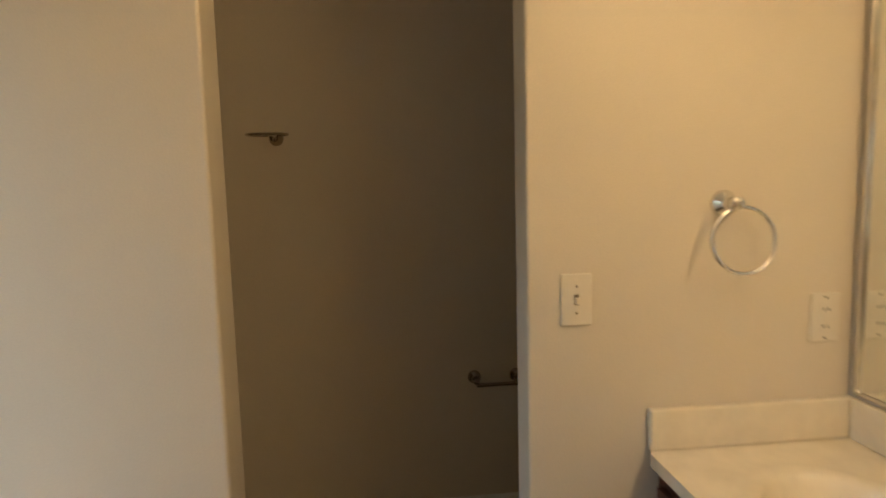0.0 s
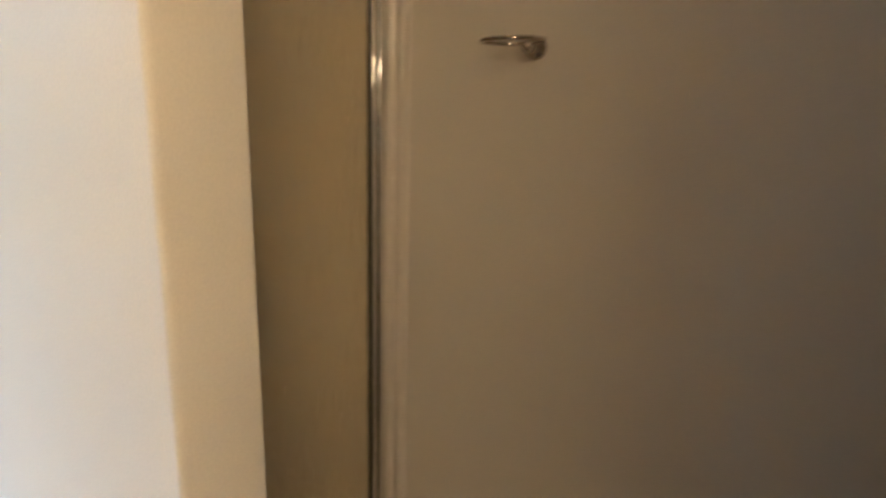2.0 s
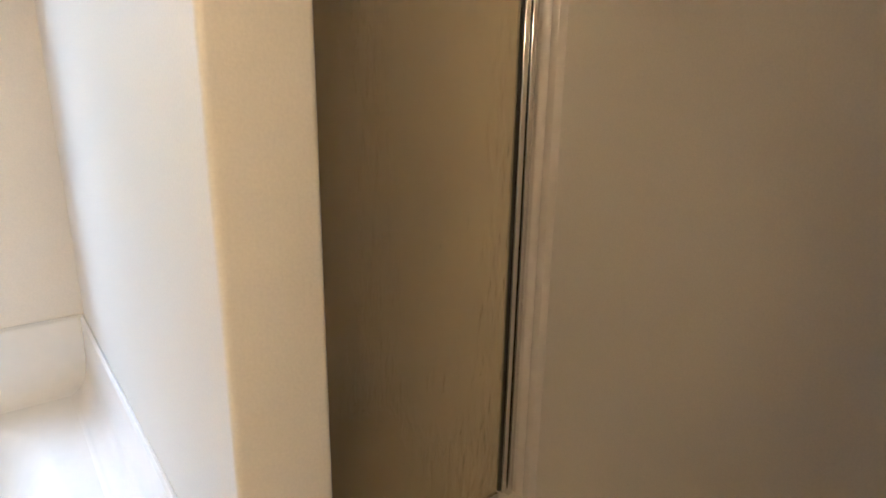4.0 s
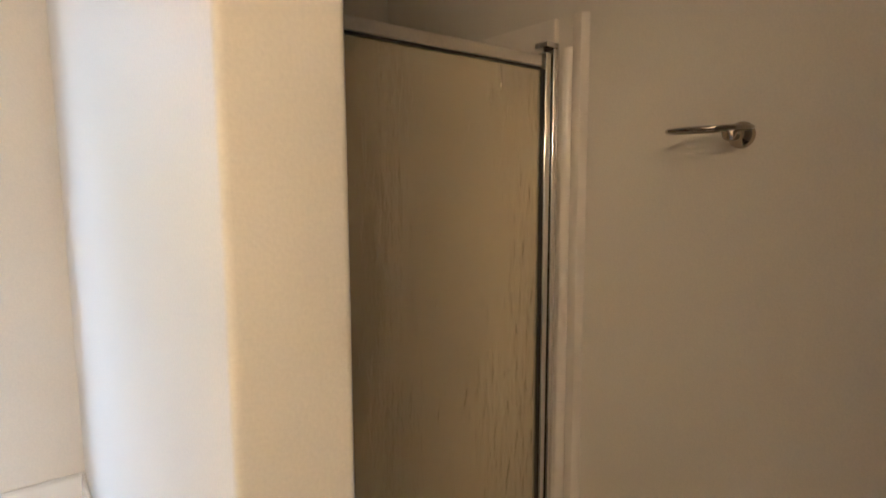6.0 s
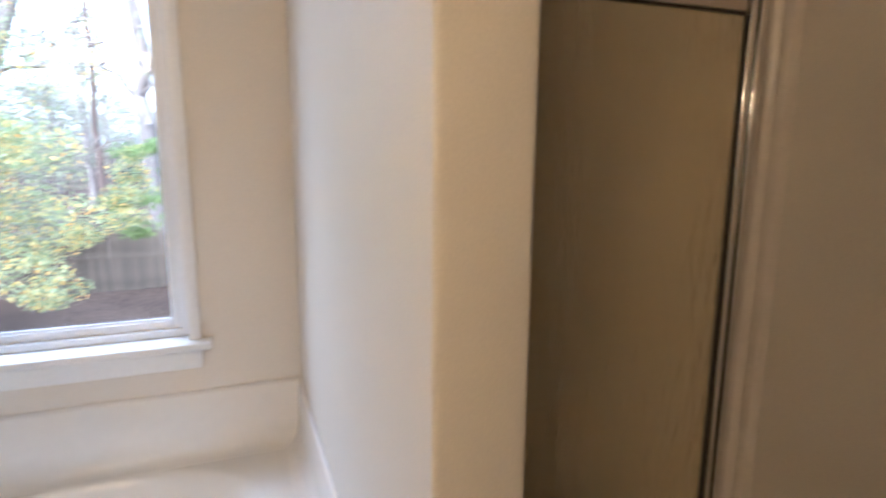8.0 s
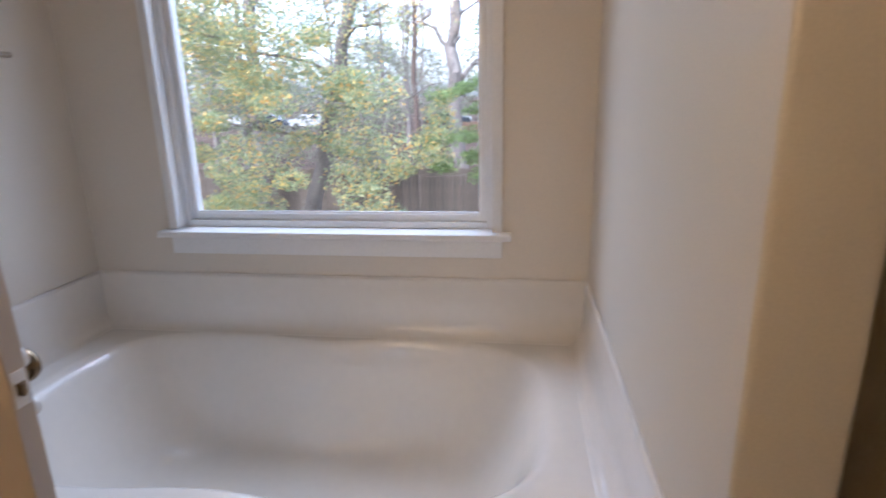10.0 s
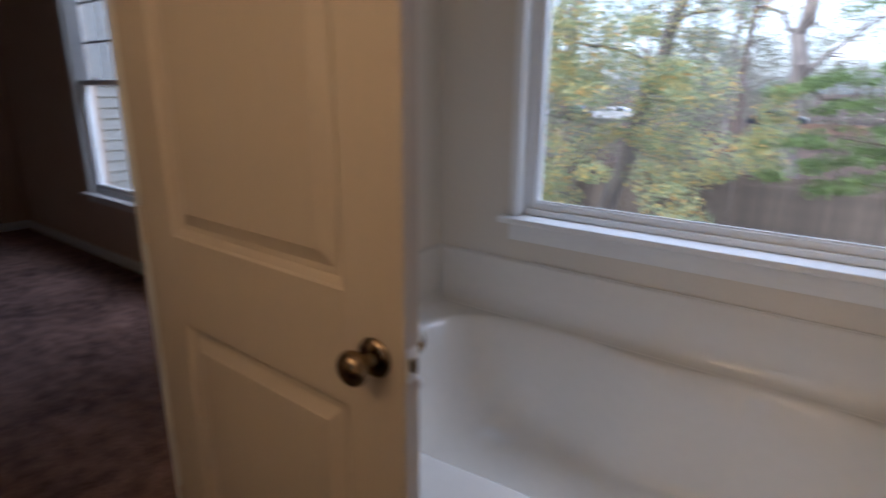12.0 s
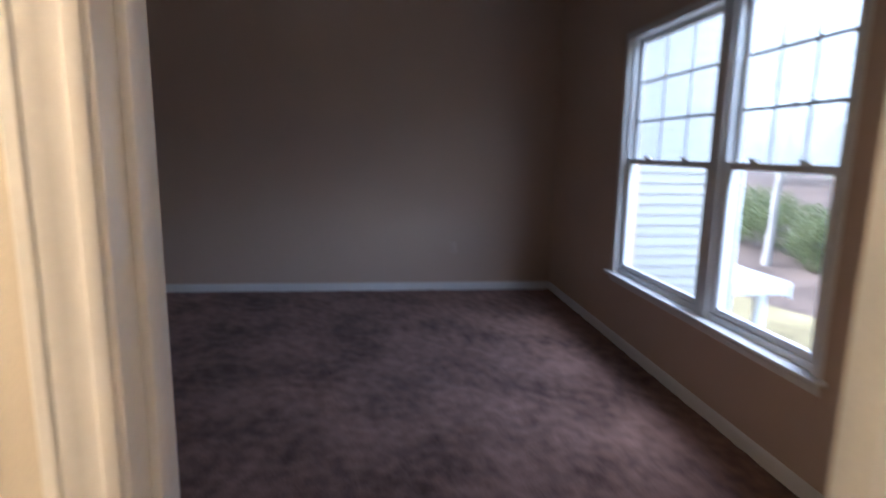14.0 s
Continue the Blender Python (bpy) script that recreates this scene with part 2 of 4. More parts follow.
def part(name, bm, mat, parent=None, label="", sharp=40):
    me = bpy.data.meshes.new(name)
    bmesh.ops.recalc_face_normals(bm, faces=bm.faces)
    bm.to_mesh(me)
    bm.free()
    me.materials.append(mat)
    smooth_by_angle(me, sharp)
    ob = new(name, me)
    if parent:
        ob.parent = parent
        ob.matrix_parent_inverse = parent.matrix_world.inverted()
    if label:
        ob["label"] = label
    return ob


def add_box(bm, lo, hi, bevel=0.0, seg=2):
    lo, hi = [min(a, b) for a, b in zip(lo, hi)], [max(a, b) for a, b in zip(lo, hi)]
    made = bmesh.ops.create_cube(bm, size=1.0)["verts"]
    for v in made:
        v.co = Vector([(lo[i] + hi[i]) / 2 + v.co[i] * (hi[i] - lo[i]) for i in range(3)])
    if bevel > 0:
        edges = list({e for v in made for e in v.link_edges})
        bmesh.ops.bevel(bm, geom=edges, offset=bevel, segments=seg, profile=0.6, affect="EDGES")
    return bm


def box(lo, hi, bevel=0.0, seg=2):
    return add_box(bmesh.new(), lo, hi, bevel, seg)


def boxes(*lohi, bevel=0.0):
    bm = bmesh.new()
    for lo, hi in lohi:
        add_box(bm, lo, hi, bevel)
    return bm


def add_lathe(bm, profile, m, seg=28):
    """Turn (radius, height) pairs round the z axis of the pose m."""
    rings = []
    for r, h in profile:
        if r < 1e-6:
            rings.append([bm.verts.new(m @ Vector((0, 0, h)))])
        else:
            rings.append([bm.verts.new(m @ Vector((r * math.cos(2 * math.pi * i / seg), r * math.sin(2 * math.pi * i / seg), h))) for i in range(seg)])
    for a, b in zip(rings, rings[1:]):
        for i in range(seg):
            j = (i + 1) % seg
            if len(a) == 1 and len(b) > 1:
                bm.faces.new((a[0], b[i], b[j]))
            elif len(b) == 1 and len(a) > 1:
                bm.faces.new((a[i], a[j], b[0]))
            elif len(a) > 1:
                bm.faces.new((a[i], a[j], b[j], b[i]))
    return bm


def lathe(profile, m, seg=28):
    return add_lathe(bmesh.new(), profile, m, seg)


def add_tube(bm, points, radii, seg=10, closed=False):
    pts = [Vector(p) for p in points]
    n = len(pts)
    rings = []
    up = Vector((0.13, 0.21, 0.97)).normalized()
    for i, p in enumerate(pts):
        a, b = (pts[i - 1], pts[(i + 1) % n]) if closed else (pts[max(0, i - 1)], pts[min(n - 1, i + 1)])
        d = (b - a).normalized()
        u = d.cross(up)
        if u.length < 0.05:
            u = d.cross(Vector((1, 0, 0)))
        u.normalize()
        w = d.cross(u)
        r = radii[i] if isinstance(radii, (list, tuple)) else radii
        rings.append([bm.verts.new(p + u * r * math.cos(2 * math.pi * k / seg) + w * r * math.sin(2 * math.pi * k / seg)) for k in range(seg)])
    for i in range(n if closed else n - 1):
        a, b = rings[i], rings[(i + 1) % n]
        for k in range(seg):
            j = (k + 1) % seg
            bm.faces.new((a[k], a[j], b[j], b[k]))
    if not closed:
        bm.faces.new(rings[0])
        bm.faces.new(rings[-1])
    return bm


def tube(points, radii, seg=10, closed=False):
    return add_tube(bmesh.new(), points, radii, seg, closed)


def extrude_profile(profile, origin, across, out, along, length, bm=None):
    """A moulding: (across, out) pairs swept along a straight line."""
    bm = bm or bmesh.new()
    origin, across, out, along = Vector(origin), Vector(across), Vector(out), Vector(along)
    a = [bm.verts.new(origin + across * u + out * v) for u, v in profile]
    b = [bm.verts.new(v.co + along * length) for v in a]
    k = len(a)
    for i in range(k):
        j = (i + 1) % k
        bm.faces.new((a[i], a[j], b[j], b[i]))
    bm.faces.new(a)
    bm.faces.new(b)
    return bm


def thing(name, label, category, at=(0, 0, 0), group="", kind=""):
    ob = new(name)
    ob.location = at
    ob.empty_display_size = 0.05
    bpy.context.view_layer.update()
    return tagged(ob, label, category, group, kind)


def wall_with_hole(name, axis, at, thick, span, height, holes, mat, label):
    """A wall along x (axis 'x') or y with rectangular holes (a0, a1, z0, z1)."""
    bm = bmesh.new()
    cuts = sorted({span[0], span[1], *(v for h in holes for v in h[:2])})
    for a0, a1 in zip(cuts, cuts[1:]):
        spans = [(0.0, height)]
        for h in holes:
            if h[0] <= a0 + 1e-6 and h[1] >= a1 - 1e-6:
                spans = [s for z0, z1 in spans for s in ((z0, min(z1, h[2])), (max(z0, h[3]), z1)) if s[1] - s[0] > 1e-4]
        for z0, z1 in spans:
            if axis == "x":
                add_box(bm, (a0, at, z0), (a1, at + thick, z1))
            else:
                add_box(bm, (at, a0, z0), (at + thick, a1, z1))
    bmesh.ops.remove_doubles(bm, verts=bm.verts, dist=1e-5)
    return tagged(part(name, bm, mat, sharp=30), label, "wall", kind="structure")


# ---- plan (metres) ----
XP, PIER = 0.0, 0.112          # tub side of the pier wall, its thickness
XR = 1.003                     # far wall of the nook
YW = 1.287                     # window wall
YV = -1.427                    # mirror wall
XD, DW = -1.826, 0.115         # wall to the bedroom (bath side), thickness
YJ = -0.648                    # nook jamb
XS = 0.027                     # switch wall
XB = -6.860                    # bedroom far wall
CEIL, BED_CEIL = 2.44, 3.05
YST, YHG, HEAD = -0.694, 0.148, 2.05   # door opening
BED_S = -3.6
WIN = (-1.499, -0.291, 0.875, 2.20)     # tub window opening: x0, x1, z0, z1
BWIN = (-5.308, -3.238, 0.527, 2.256)   # bedroom window opening
YG = 0.499

# ---- structure ----
tagged(part("floor_bath", box((XD, YV, -0.12), (XR + 0.1, YW, 0.0)), TILE_FLOOR), "assumed dark brown sheet vinyl bathroom floor", "floor", kind="structure")
tagged(part("floor_bedroom", box((XB - 0.1, BED_S, -0.12), (XD, YW, 0.0)), TILE_FLOOR), "subfloor under the bedroom carpet", "floor", kind="structure")


def carpet():
    bm = bmesh.new()
    nx, ny = 240, 230
    x0, x1, y0, y1 = XB + 0.002, XD - 0.03, BED_S + 0.002, YW - 0.002
    grid = []
    for j in range(ny + 1):
        row = []
        for i in range(nx + 1):
            x, y = x0 + (x1 - x0) * i / nx, y0 + (y1 - y0) * j / ny
            z = 0.014 + 0.004 * noise.noise((x * 5, y * 5, 0)) + 0.007 * noise.noise((x * 13, y * 13, 3))
            row.append(bm.verts.new((x, y, z)))
        grid.append(row)
    for j in range(ny):
        for i in range(nx):
            bm.faces.new((grid[j][i], grid[j][i + 1], grid[j + 1][i + 1], grid[j + 1][i]))
    return tagged(part("carpet", bm, CARPET, sharp=180), "taupe brown cut pile carpet with trodden mottling", "carpet", kind="structure")


carpet()
wall_with_hole("wall_window_bath", "x", YW, 0.16, (XD - DW, XR + 0.11), CEIL, [WIN], WALL, "beige painted wall with the tub window")
wall_with_hole("wall_window_bedroom", "x", YW, 0.16, (XB - 0.12, XD - DW), BED_CEIL, [BWIN], BED_WALL, "taupe painted bedroom wall with a double window")
wall_with_hole("wall_bedroom_far", "y", XB - 0.12, 0.12, (BED_S, YW), BED_CEIL, [], BED_WALL, "plain taupe painted bedroom wall")
wall_with_hole("wall_bedroom_south", "x", BED_S - 0.12, 0.12, (XB - 0.12, XD), BED_CEIL, [], BED_WALL, "plain taupe painted bedroom wall")
wall_with_hole("wall_door", "y", XD - DW + 0.058, 0.057, (YV, YW), CEIL, [(YST - 0.02, YHG + 0.02, 0.0, HEAD + 0.02)], WALL, "beige painted wall round the bedroom door")
wall_with_hole("wall_door_bedroom_side", "y", XD - DW, 0.056, (BED_S, YW), BED_CEIL, [(YST - 0.02, YHG + 0.02, 0.0, HEAD + 0.02)], BED_WALL, "taupe painted wall round the bathroom door")
wall_with_hole("wall_mirror", "x", YV - 0.12, 0.12, (XD - DW + 0.058, XR + 0.11), CEIL, [], WALL, "beige painted wall behind the vanity mirror")
wall_with_hole("wall_nook", "y", XR, 0.11, (YV, YW), CEIL, [], WALL, "beige painted far wall of the toilet nook")


def soft_wall(name, lo, hi, label):
    return tagged(part(name, box(lo, hi, 0.008, 3), WALL), label, "wall", kind="structure")


soft_wall("wall_pier", (XP, 0.0, 0.0), (XP + PIER, YW, CEIL), "beige painted partition between tub and shower")
soft_wall("wall_switch", (XS, YV, 0.0), (XS + 0.110, YJ, CEIL), "beige painted partition with the light switch")
tagged(part("ceiling_bath", box((XD - DW + 0.058, YV - 0.12, CEIL), (XR + 0.11, YW + 0.16, CEIL + 0.1)), CEILING), "white painted bathroom ceiling", "ceiling", kind="structure")
tagged(part("ceiling_bedroom", box((XB - 0.12, BED_S - 0.12, BED_CEIL), (XD - 0.06, YW + 0.16, BED_CEIL + 0.1)), CEILING), "white painted bedroom ceiling", "ceiling", kind="structure")


# ---- tub window ----
def frame_bars(x0, x1, z0, z1, y0, y1, w, bevel=0.003):
    """Four bars of a rectangular frame in the x-z plane, butted end to end."""
    return [("left", box((x0, y0, z0), (x0 + w, y1, z1), bevel)), ("right", box((x1 - w, y0, z0), (x1, y1, z1), bevel)),
            ("bottom", box((x0 + w, y0, z0), (x1 - w, y1, z0 + w), bevel)), ("top", box((x0 + w, y0, z1 - w), (x1 - w, y1, z1), bevel))]


def stool_and_apron(win, x0, x1, z, apron):
    s = part("window_sill", box((x0, YW - 0.055, z - 0.022), (x1, YW + 0.05, z), 0.006, 3), TRIM, win, "white painted projecting sill board")
    part("apron", box((x0 + 0.03, YW - 0.016, z - 0.022 - apron), (x1 - 0.03, YW - 0.001, z - 0.0225), 0.004), TRIM, win)
    return s


win1 = thing("window_1", "white vinyl picture window above the tub with projecting sill", "window", ((WIN[0] + WIN[1]) / 2, YW, WIN[2]), kind="structure")
x0, x1, z0, z1 = WIN
stool_and_apron(win1, -1.524, -0.260, 0.892, 0.068)
for side, bm in (("left", box((x0, YW - 0.012, 0.892), (x0 + 0.034, YW + 0.10, z1), 0.003)), ("right", box((x1 - 0.034, YW - 0.012, 0.892), (x1, YW + 0.10, z1), 0.003)), ("top", box((x0 + 0.034, YW - 0.012, z1 - 0.034), (x1 - 0.034, YW + 0.10, z1), 0.003))):
    part("jamb_liner", bm, TRIM, win1)
for side, bm in frame_bars(x0 + 0.034, x1 - 0.034, 0.893, z1 - 0.034, YW + 0.035, YW + 0.095, 0.022):
    part("window_frame", bm, VINYL, win1)
for side, bm in frame_bars(x0 + 0.056, x1 - 0.056, 0.915, z1 - 0.056, YW + 0.050, YW + 0.088, 0.026, 0.005):
    part("sash", bm, VINYL, win1)
part("glazing_bead", boxes(((x0 + 0.082, YW + 0.058, 0.941), (x1 - 0.082, YW + 0.066, 0.947))), VINYL, win1)
part("pane", box((x0 + 0.080, YW + 0.072, 0.939), (x1 - 0.080, YW + 0.076, z1 - 0.08)), GLASS, win1)

# ---- bedroom window ----
win2 = thing("window_2", "white vinyl double window with two sash pairs and grilles", "window", ((BWIN[0] + BWIN[1]) / 2, YW, BWIN[2]), kind="structure")
x0, x1, z0, z1 = BWIN
stool_and_apron(win2, -5.343, -3.205, 0.545, 0.05)
for bm in (box((x0, YW - 0.012, 0.545), (x0 + 0.05, YW + 0.10, z1), 0.003), box((x1 - 0.05, YW - 0.012, 0.545), (x1, YW + 0.10, z1), 0.003), box((x0 + 0.05, YW - 0.012, z1 - 0.05), (x1 - 0.05, YW + 0.10, z1), 0.003)):
    part("jamb_liner", bm, TRIM, win2)
XM = -4.128
part("mullion", box((XM - 0.045, YW + 0.005, 0.543), (XM + 0.045, YW + 0.10, z1 - 0.05), 0.004), VINYL, win2)
ZM = 1.365
for a, b in ((x0 + 0.05, XM - 0.045), (XM + 0.045, x1 - 0.05)):
    for bm in (box((a, YW + 0.02, 0.544), (a + 0.03, YW + 0.098, z1 - 0.05), 0.003), box((b - 0.03, YW + 0.02, 0.544), (b, YW + 0.098, z1 - 0.05), 0.003), box((a + 0.03, YW + 0.02, 0.544), (b - 0.03, YW + 0.098, 0.58), 0.003)):
        part("window_frame", bm, VINYL, win2)
    # lower sash, inside
    sa, sb = a + 0.03, b - 0.03
    for side, bm in frame_bars(sa, sb, 0.580, ZM + 0.02, YW + 0.030, YW + 0.060, 0.034, 0.004):
        part("sash_rail", bm, VINYL, win2)
    part("pane", box((sa + 0.03, YW + 0.043, 0.61), (sb - 0.03, YW + 0.047, ZM - 0.01)), GLASS, win2)
    for fx in (0.27, 0.73):
        part("sash_lock", boxes(((sa + (sb - sa) * fx - 0.028, YW + 0.028, ZM + 0.020), (sa + (sb - sa) * fx + 0.028, YW + 0.058, ZM + 0.034)), ((sa + (sb - sa) * fx - 0.012, YW + 0.012, ZM + 0.034), (sa + (sb - sa) * fx + 0.016, YW + 0.045, ZM + 0.044)), bevel=0.003), VINYL, win2)
    for side, bm in frame_bars(sa, sb, ZM - 0.018, z1 - 0.05, YW + 0.064, YW + 0.092, 0.032, 0.004):
        part("sash_rail", bm, VINYL, win2)
    part("pane", box((sa + 0.03, YW + 0.082, ZM + 0.01), (sb - 0.03, YW + 0.086, z1 - 0.08)), MILKY, win2, "milky upper pane")
    ua, ub, va, vb = sa + 0.032, sb - 0.032, ZM + 0.014, z1 - 0.082
    for k in (1, 2):
        part("grille_bar", box((ua + (ub - ua) * k / 3 - 0.008, YW + 0.074, va), (ua + (ub - ua) * k / 3 + 0.008, YW + 0.080, vb), 0.001), VINYL, win2)
        # horizontal bar takes the darker colour, which paints in its shade
        part("grille_bar", box((ua, YW + 0.073, va + (vb - va) * k / 3 - 0.008), (ub, YW + 0.0735, va + (vb - va) * k / 3 + 0.008)), GRILLE_SHADED, win2)

# ---- baseboards ----
BASE = [(0, 0), (0.012, 0), (0.012, 0.055), (0.010, 0.068), (0.006, 0.076), (0.002, 0.082), (0, 0.082)]


def baseboard(origin, out, along, length):
    bm = extrude_profile([(v, u) for u, v in BASE], (*origin, 0.012), (0, 0, 1), (*out, 0), (*along, 0), length)
    return tagged(part("baseboard", bm, TRIM), "white painted moulded baseboard", "baseboard", kind="structure")


def nook_baseboard():
    bm = extrude_profile([(v * 1.55, u) for u, v in BASE], (XR, YV + 0.002, 0.001), (0, 0, 1), (-1, 0, 0), (0, 1, 0), 0.43 - YV)
    return tagged(part("baseboard", bm, TRIM), "white painted baseboard along the nook wall", "baseboard", kind="structure")


nook_baseboard()
baseboard((XB, BED_S), (1, 0), (0, 1), YW - BED_S)
baseboard((XB + 0.013, YW), (0, -1), (1, 0), XD - DW - XB - 0.026)
baseboard((XD - DW, YHG + 0.09), (-1, 0), (0, 1), YW - YHG - 0.105)

# ---- bedroom door opening: jambs, stops and casings ----
CASING = [(0, 0), (0, 0.009), (0.003, 0.0115), (0.013, 0.0115), (0.016, 0.0075), (0.022, 0.0075), (0.032, 0.012), (0.040, 0.017), (0.043, 0.017), (0.0445, 0.0145), (0.047, 0.0145), (0.049, 0.020), (0.060, 0.020), (0.063, 0.017), (0.063, 0)]
doorway = thing("door_frame", "white painted door frame with moulded casing", "door frame", (XD - DW / 2, YST, 0), kind="structure")
XO = XD - DW
part("jamb", box((XO - 0.002, YST - 0.019, 0), (XD + 0.002, YST, HEAD), 0.002), TRIM, doorway)
part("jamb", box((XO - 0.002, YHG, 0), (XD + 0.002, YHG + 0.019, HEAD), 0.002), TRIM, doorway)
part("head_jamb", box((XO - 0.002, YST - 0.019, HEAD), (XD + 0.002, YHG + 0.019, HEAD + 0.019), 0.002), TRIM, doorway)
for bm in (box((XD - 0.072, YST, 0), (XD - 0.040, YST + 0.011, HEAD), 0.003), box((XD - 0.072, YHG - 0.011, 0), (XD - 0.040, YHG, HEAD), 0.003), box((XD - 0.072, YST + 0.011, HEAD - 0.011), (XD - 0.040, YHG - 0.011, HEAD), 0.003)):
    part("door_stop", bm, TRIM, doorway)
for xx, o in ((XD, 1), (XO, -1)):
    part("casing", extrude_profile(CASING, (xx, YST - 0.006, 0.0), (0, -1, 0), (o, 0, 0), (0, 0, 1), HEAD + 0.006), TRIM, doorway)
    part("casing", extrude_profile(CASING, (xx, YHG + 0.006, 0.0), (0, 1, 0), (o, 0, 0), (0, 0, 1), HEAD + 0.006), TRIM, doorway)
    part("head_casing", extrude_profile(CASING, (xx, YST - 0.069, HEAD + 0.0065), (0, 0, 1), (o, 0, 0), (0, 1, 0), YHG - YST + 0.138), TRIM, doorway)
part("strike_plate", boxes(((XD - 0.034, YST + 0.0005, 0.880), (XD - 0.004, YST + 0.0025, 0.937)), bevel=0.0008), BRASS, doorway, "dark bronze strike plate")
part("strike_hole", box((XD - 0.027, YST + 0.0026, 0.896), (XD - 0.012, YST + 0.0034, 0.921)), SLOT, doorway)

# ---- bedroom door, open ----
DOOR_W, DOOR_T, DOOR_H = 0.818, 0.035, 2.03


def panel_door():
    """Two-panel moulded door; x from the hinge edge, face seen from the bath at y = 0, thickness towards +y."""
    d = thing("door_1", "cream painted two-panel door standing open by the tub", "door", (0, 0, 0), kind="structure")
    def slab(bm_lo, bm_hi):
        return box(bm_lo, bm_hi, 0.0015, 1)
    pl, pr = 0.134, 0.684
    rails = [(0.0, 0.235), (0.806, 1.013), (1.90, DOOR_H)]
    part("stile", slab((0, 0, 0), (pl, DOOR_T, DOOR_H)), DOOR_DIMMED, d)
    part("stile", slab((pr, 0, 0), (DOOR_W, DOOR_T, DOOR_H)), DOOR_DIMMED, d)
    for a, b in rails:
        part("rail", box((pl, 0, a), (pr, DOOR_T, b)), DOOR_DIMMED, d)
    for a, b in ((0.235, 0.806), (1.013, 1.90)):
        bm = bmesh.new()
        for sgn, face in ((1, 0.0), (-1, DOOR_T)):
            steps = [(0, 0), (0.004, 0.005), (0.012, 0.008), (0.018, 0.013), (0.030, 0.014), (0.054, 0.006), (0.058, 0.003), (0.060, 0.003)]
            rings = [[bm.verts.new(p) for p in ((pl + s, face + sgn * q, a + s), (pr - s, face + sgn * q, a + s), (pr - s, face + sgn * q, b - s), (pl + s, face + sgn * q, b - s))] for s, q in steps]
            for r0, r1 in zip(rings, rings[1:]):
                for i in range(4):
                    bm.faces.new((r0[i], r0[(i + 1) % 4], r1[(i + 1) % 4], r1[i]))
            bm.faces.new(rings[-1])
        part("panel", bm, DOOR_DIMMED, d, sharp=20)
    return d


def knob_profile():
    return [(0.0, 0.0), (0.033, 0.0), (0.034, 0.003), (0.031, 0.008), (0.024, 0.011), (0.014, 0.013), (0.012, 0.020), (0.012, 0.028), (0.017, 0.032), (0.024, 0.037), (0.0285, 0.044), (0.0295, 0.051), (0.027, 0.058), (0.020, 0.064), (0.010, 0.067), (0, 0.0675)]


door = panel_door()
for face, turn in ((0.0, 90), (DOOR_T, -90)):
    k = part("door_knob", lathe(knob_profile(), pose(DOOR_W - 0.062, face, 0.918, turn, 0, 0), 32), BRASS, door, "antique brass round knob")
part("latch_plate", box((DOOR_W, 0.005, 0.889), (DOOR_W + 0.0015, 0.030, 0.947), 0.0005), VINYL, door, "pale painted latch plate")
part("latch_bolt", extrude_profile([(0, 0), (0.014, 0.0), (0.014, 0.004), (0.003, 0.011), (0, 0.011)], (DOOR_W + 0.0015, 0.0105, 0.909), (0, 1, 0), (1, 0, 0), (0, 0, 1), 0.019), BRASS, door, "dark bronze latch bolt")
# two white discs of unknown purpose on the far face by the latch
for z in (0.872, 0.955):
    part("edge_disc", lathe([(0, 0.014), (0.012, 0.0135), (0.0165, 0.011), (0.017, 0)], pose(DOOR_W - 0.018, DOOR_T, z, -90, 0, 0), 20), VINYL, door, "white round disc at the door's edge")
for z in (0.25, 1.02, 1.80):
    part("hinge", tube([(0.001, -0.002, z - 0.045), (0.001, -0.002, z + 0.045)], 0.0048, 10), DOOR_DIMMED, door)
door.matrix_world = pose(-1.793, 0.0985, 0.012, 0, 0, -0.82)

# ---- garden tub ----
TUB_Y0, DECK = 0.172, 0.512


def rim_radius(a):
    """Outline of the basin: a long rounded box with a slight waist."""
    c, s = math.cos(a), math.sin(a)
    n = 3.4
    half, waist = (0.456, 0.15) if s > 0 else (0.432, 0.10)
    r = (abs(c / 0.776) ** n + abs(s / half) ** n) ** (-1 / n)
    x = r * c
    return r * (1 - waist * math.exp(-(x / 0.29) ** 2) * abs(s))


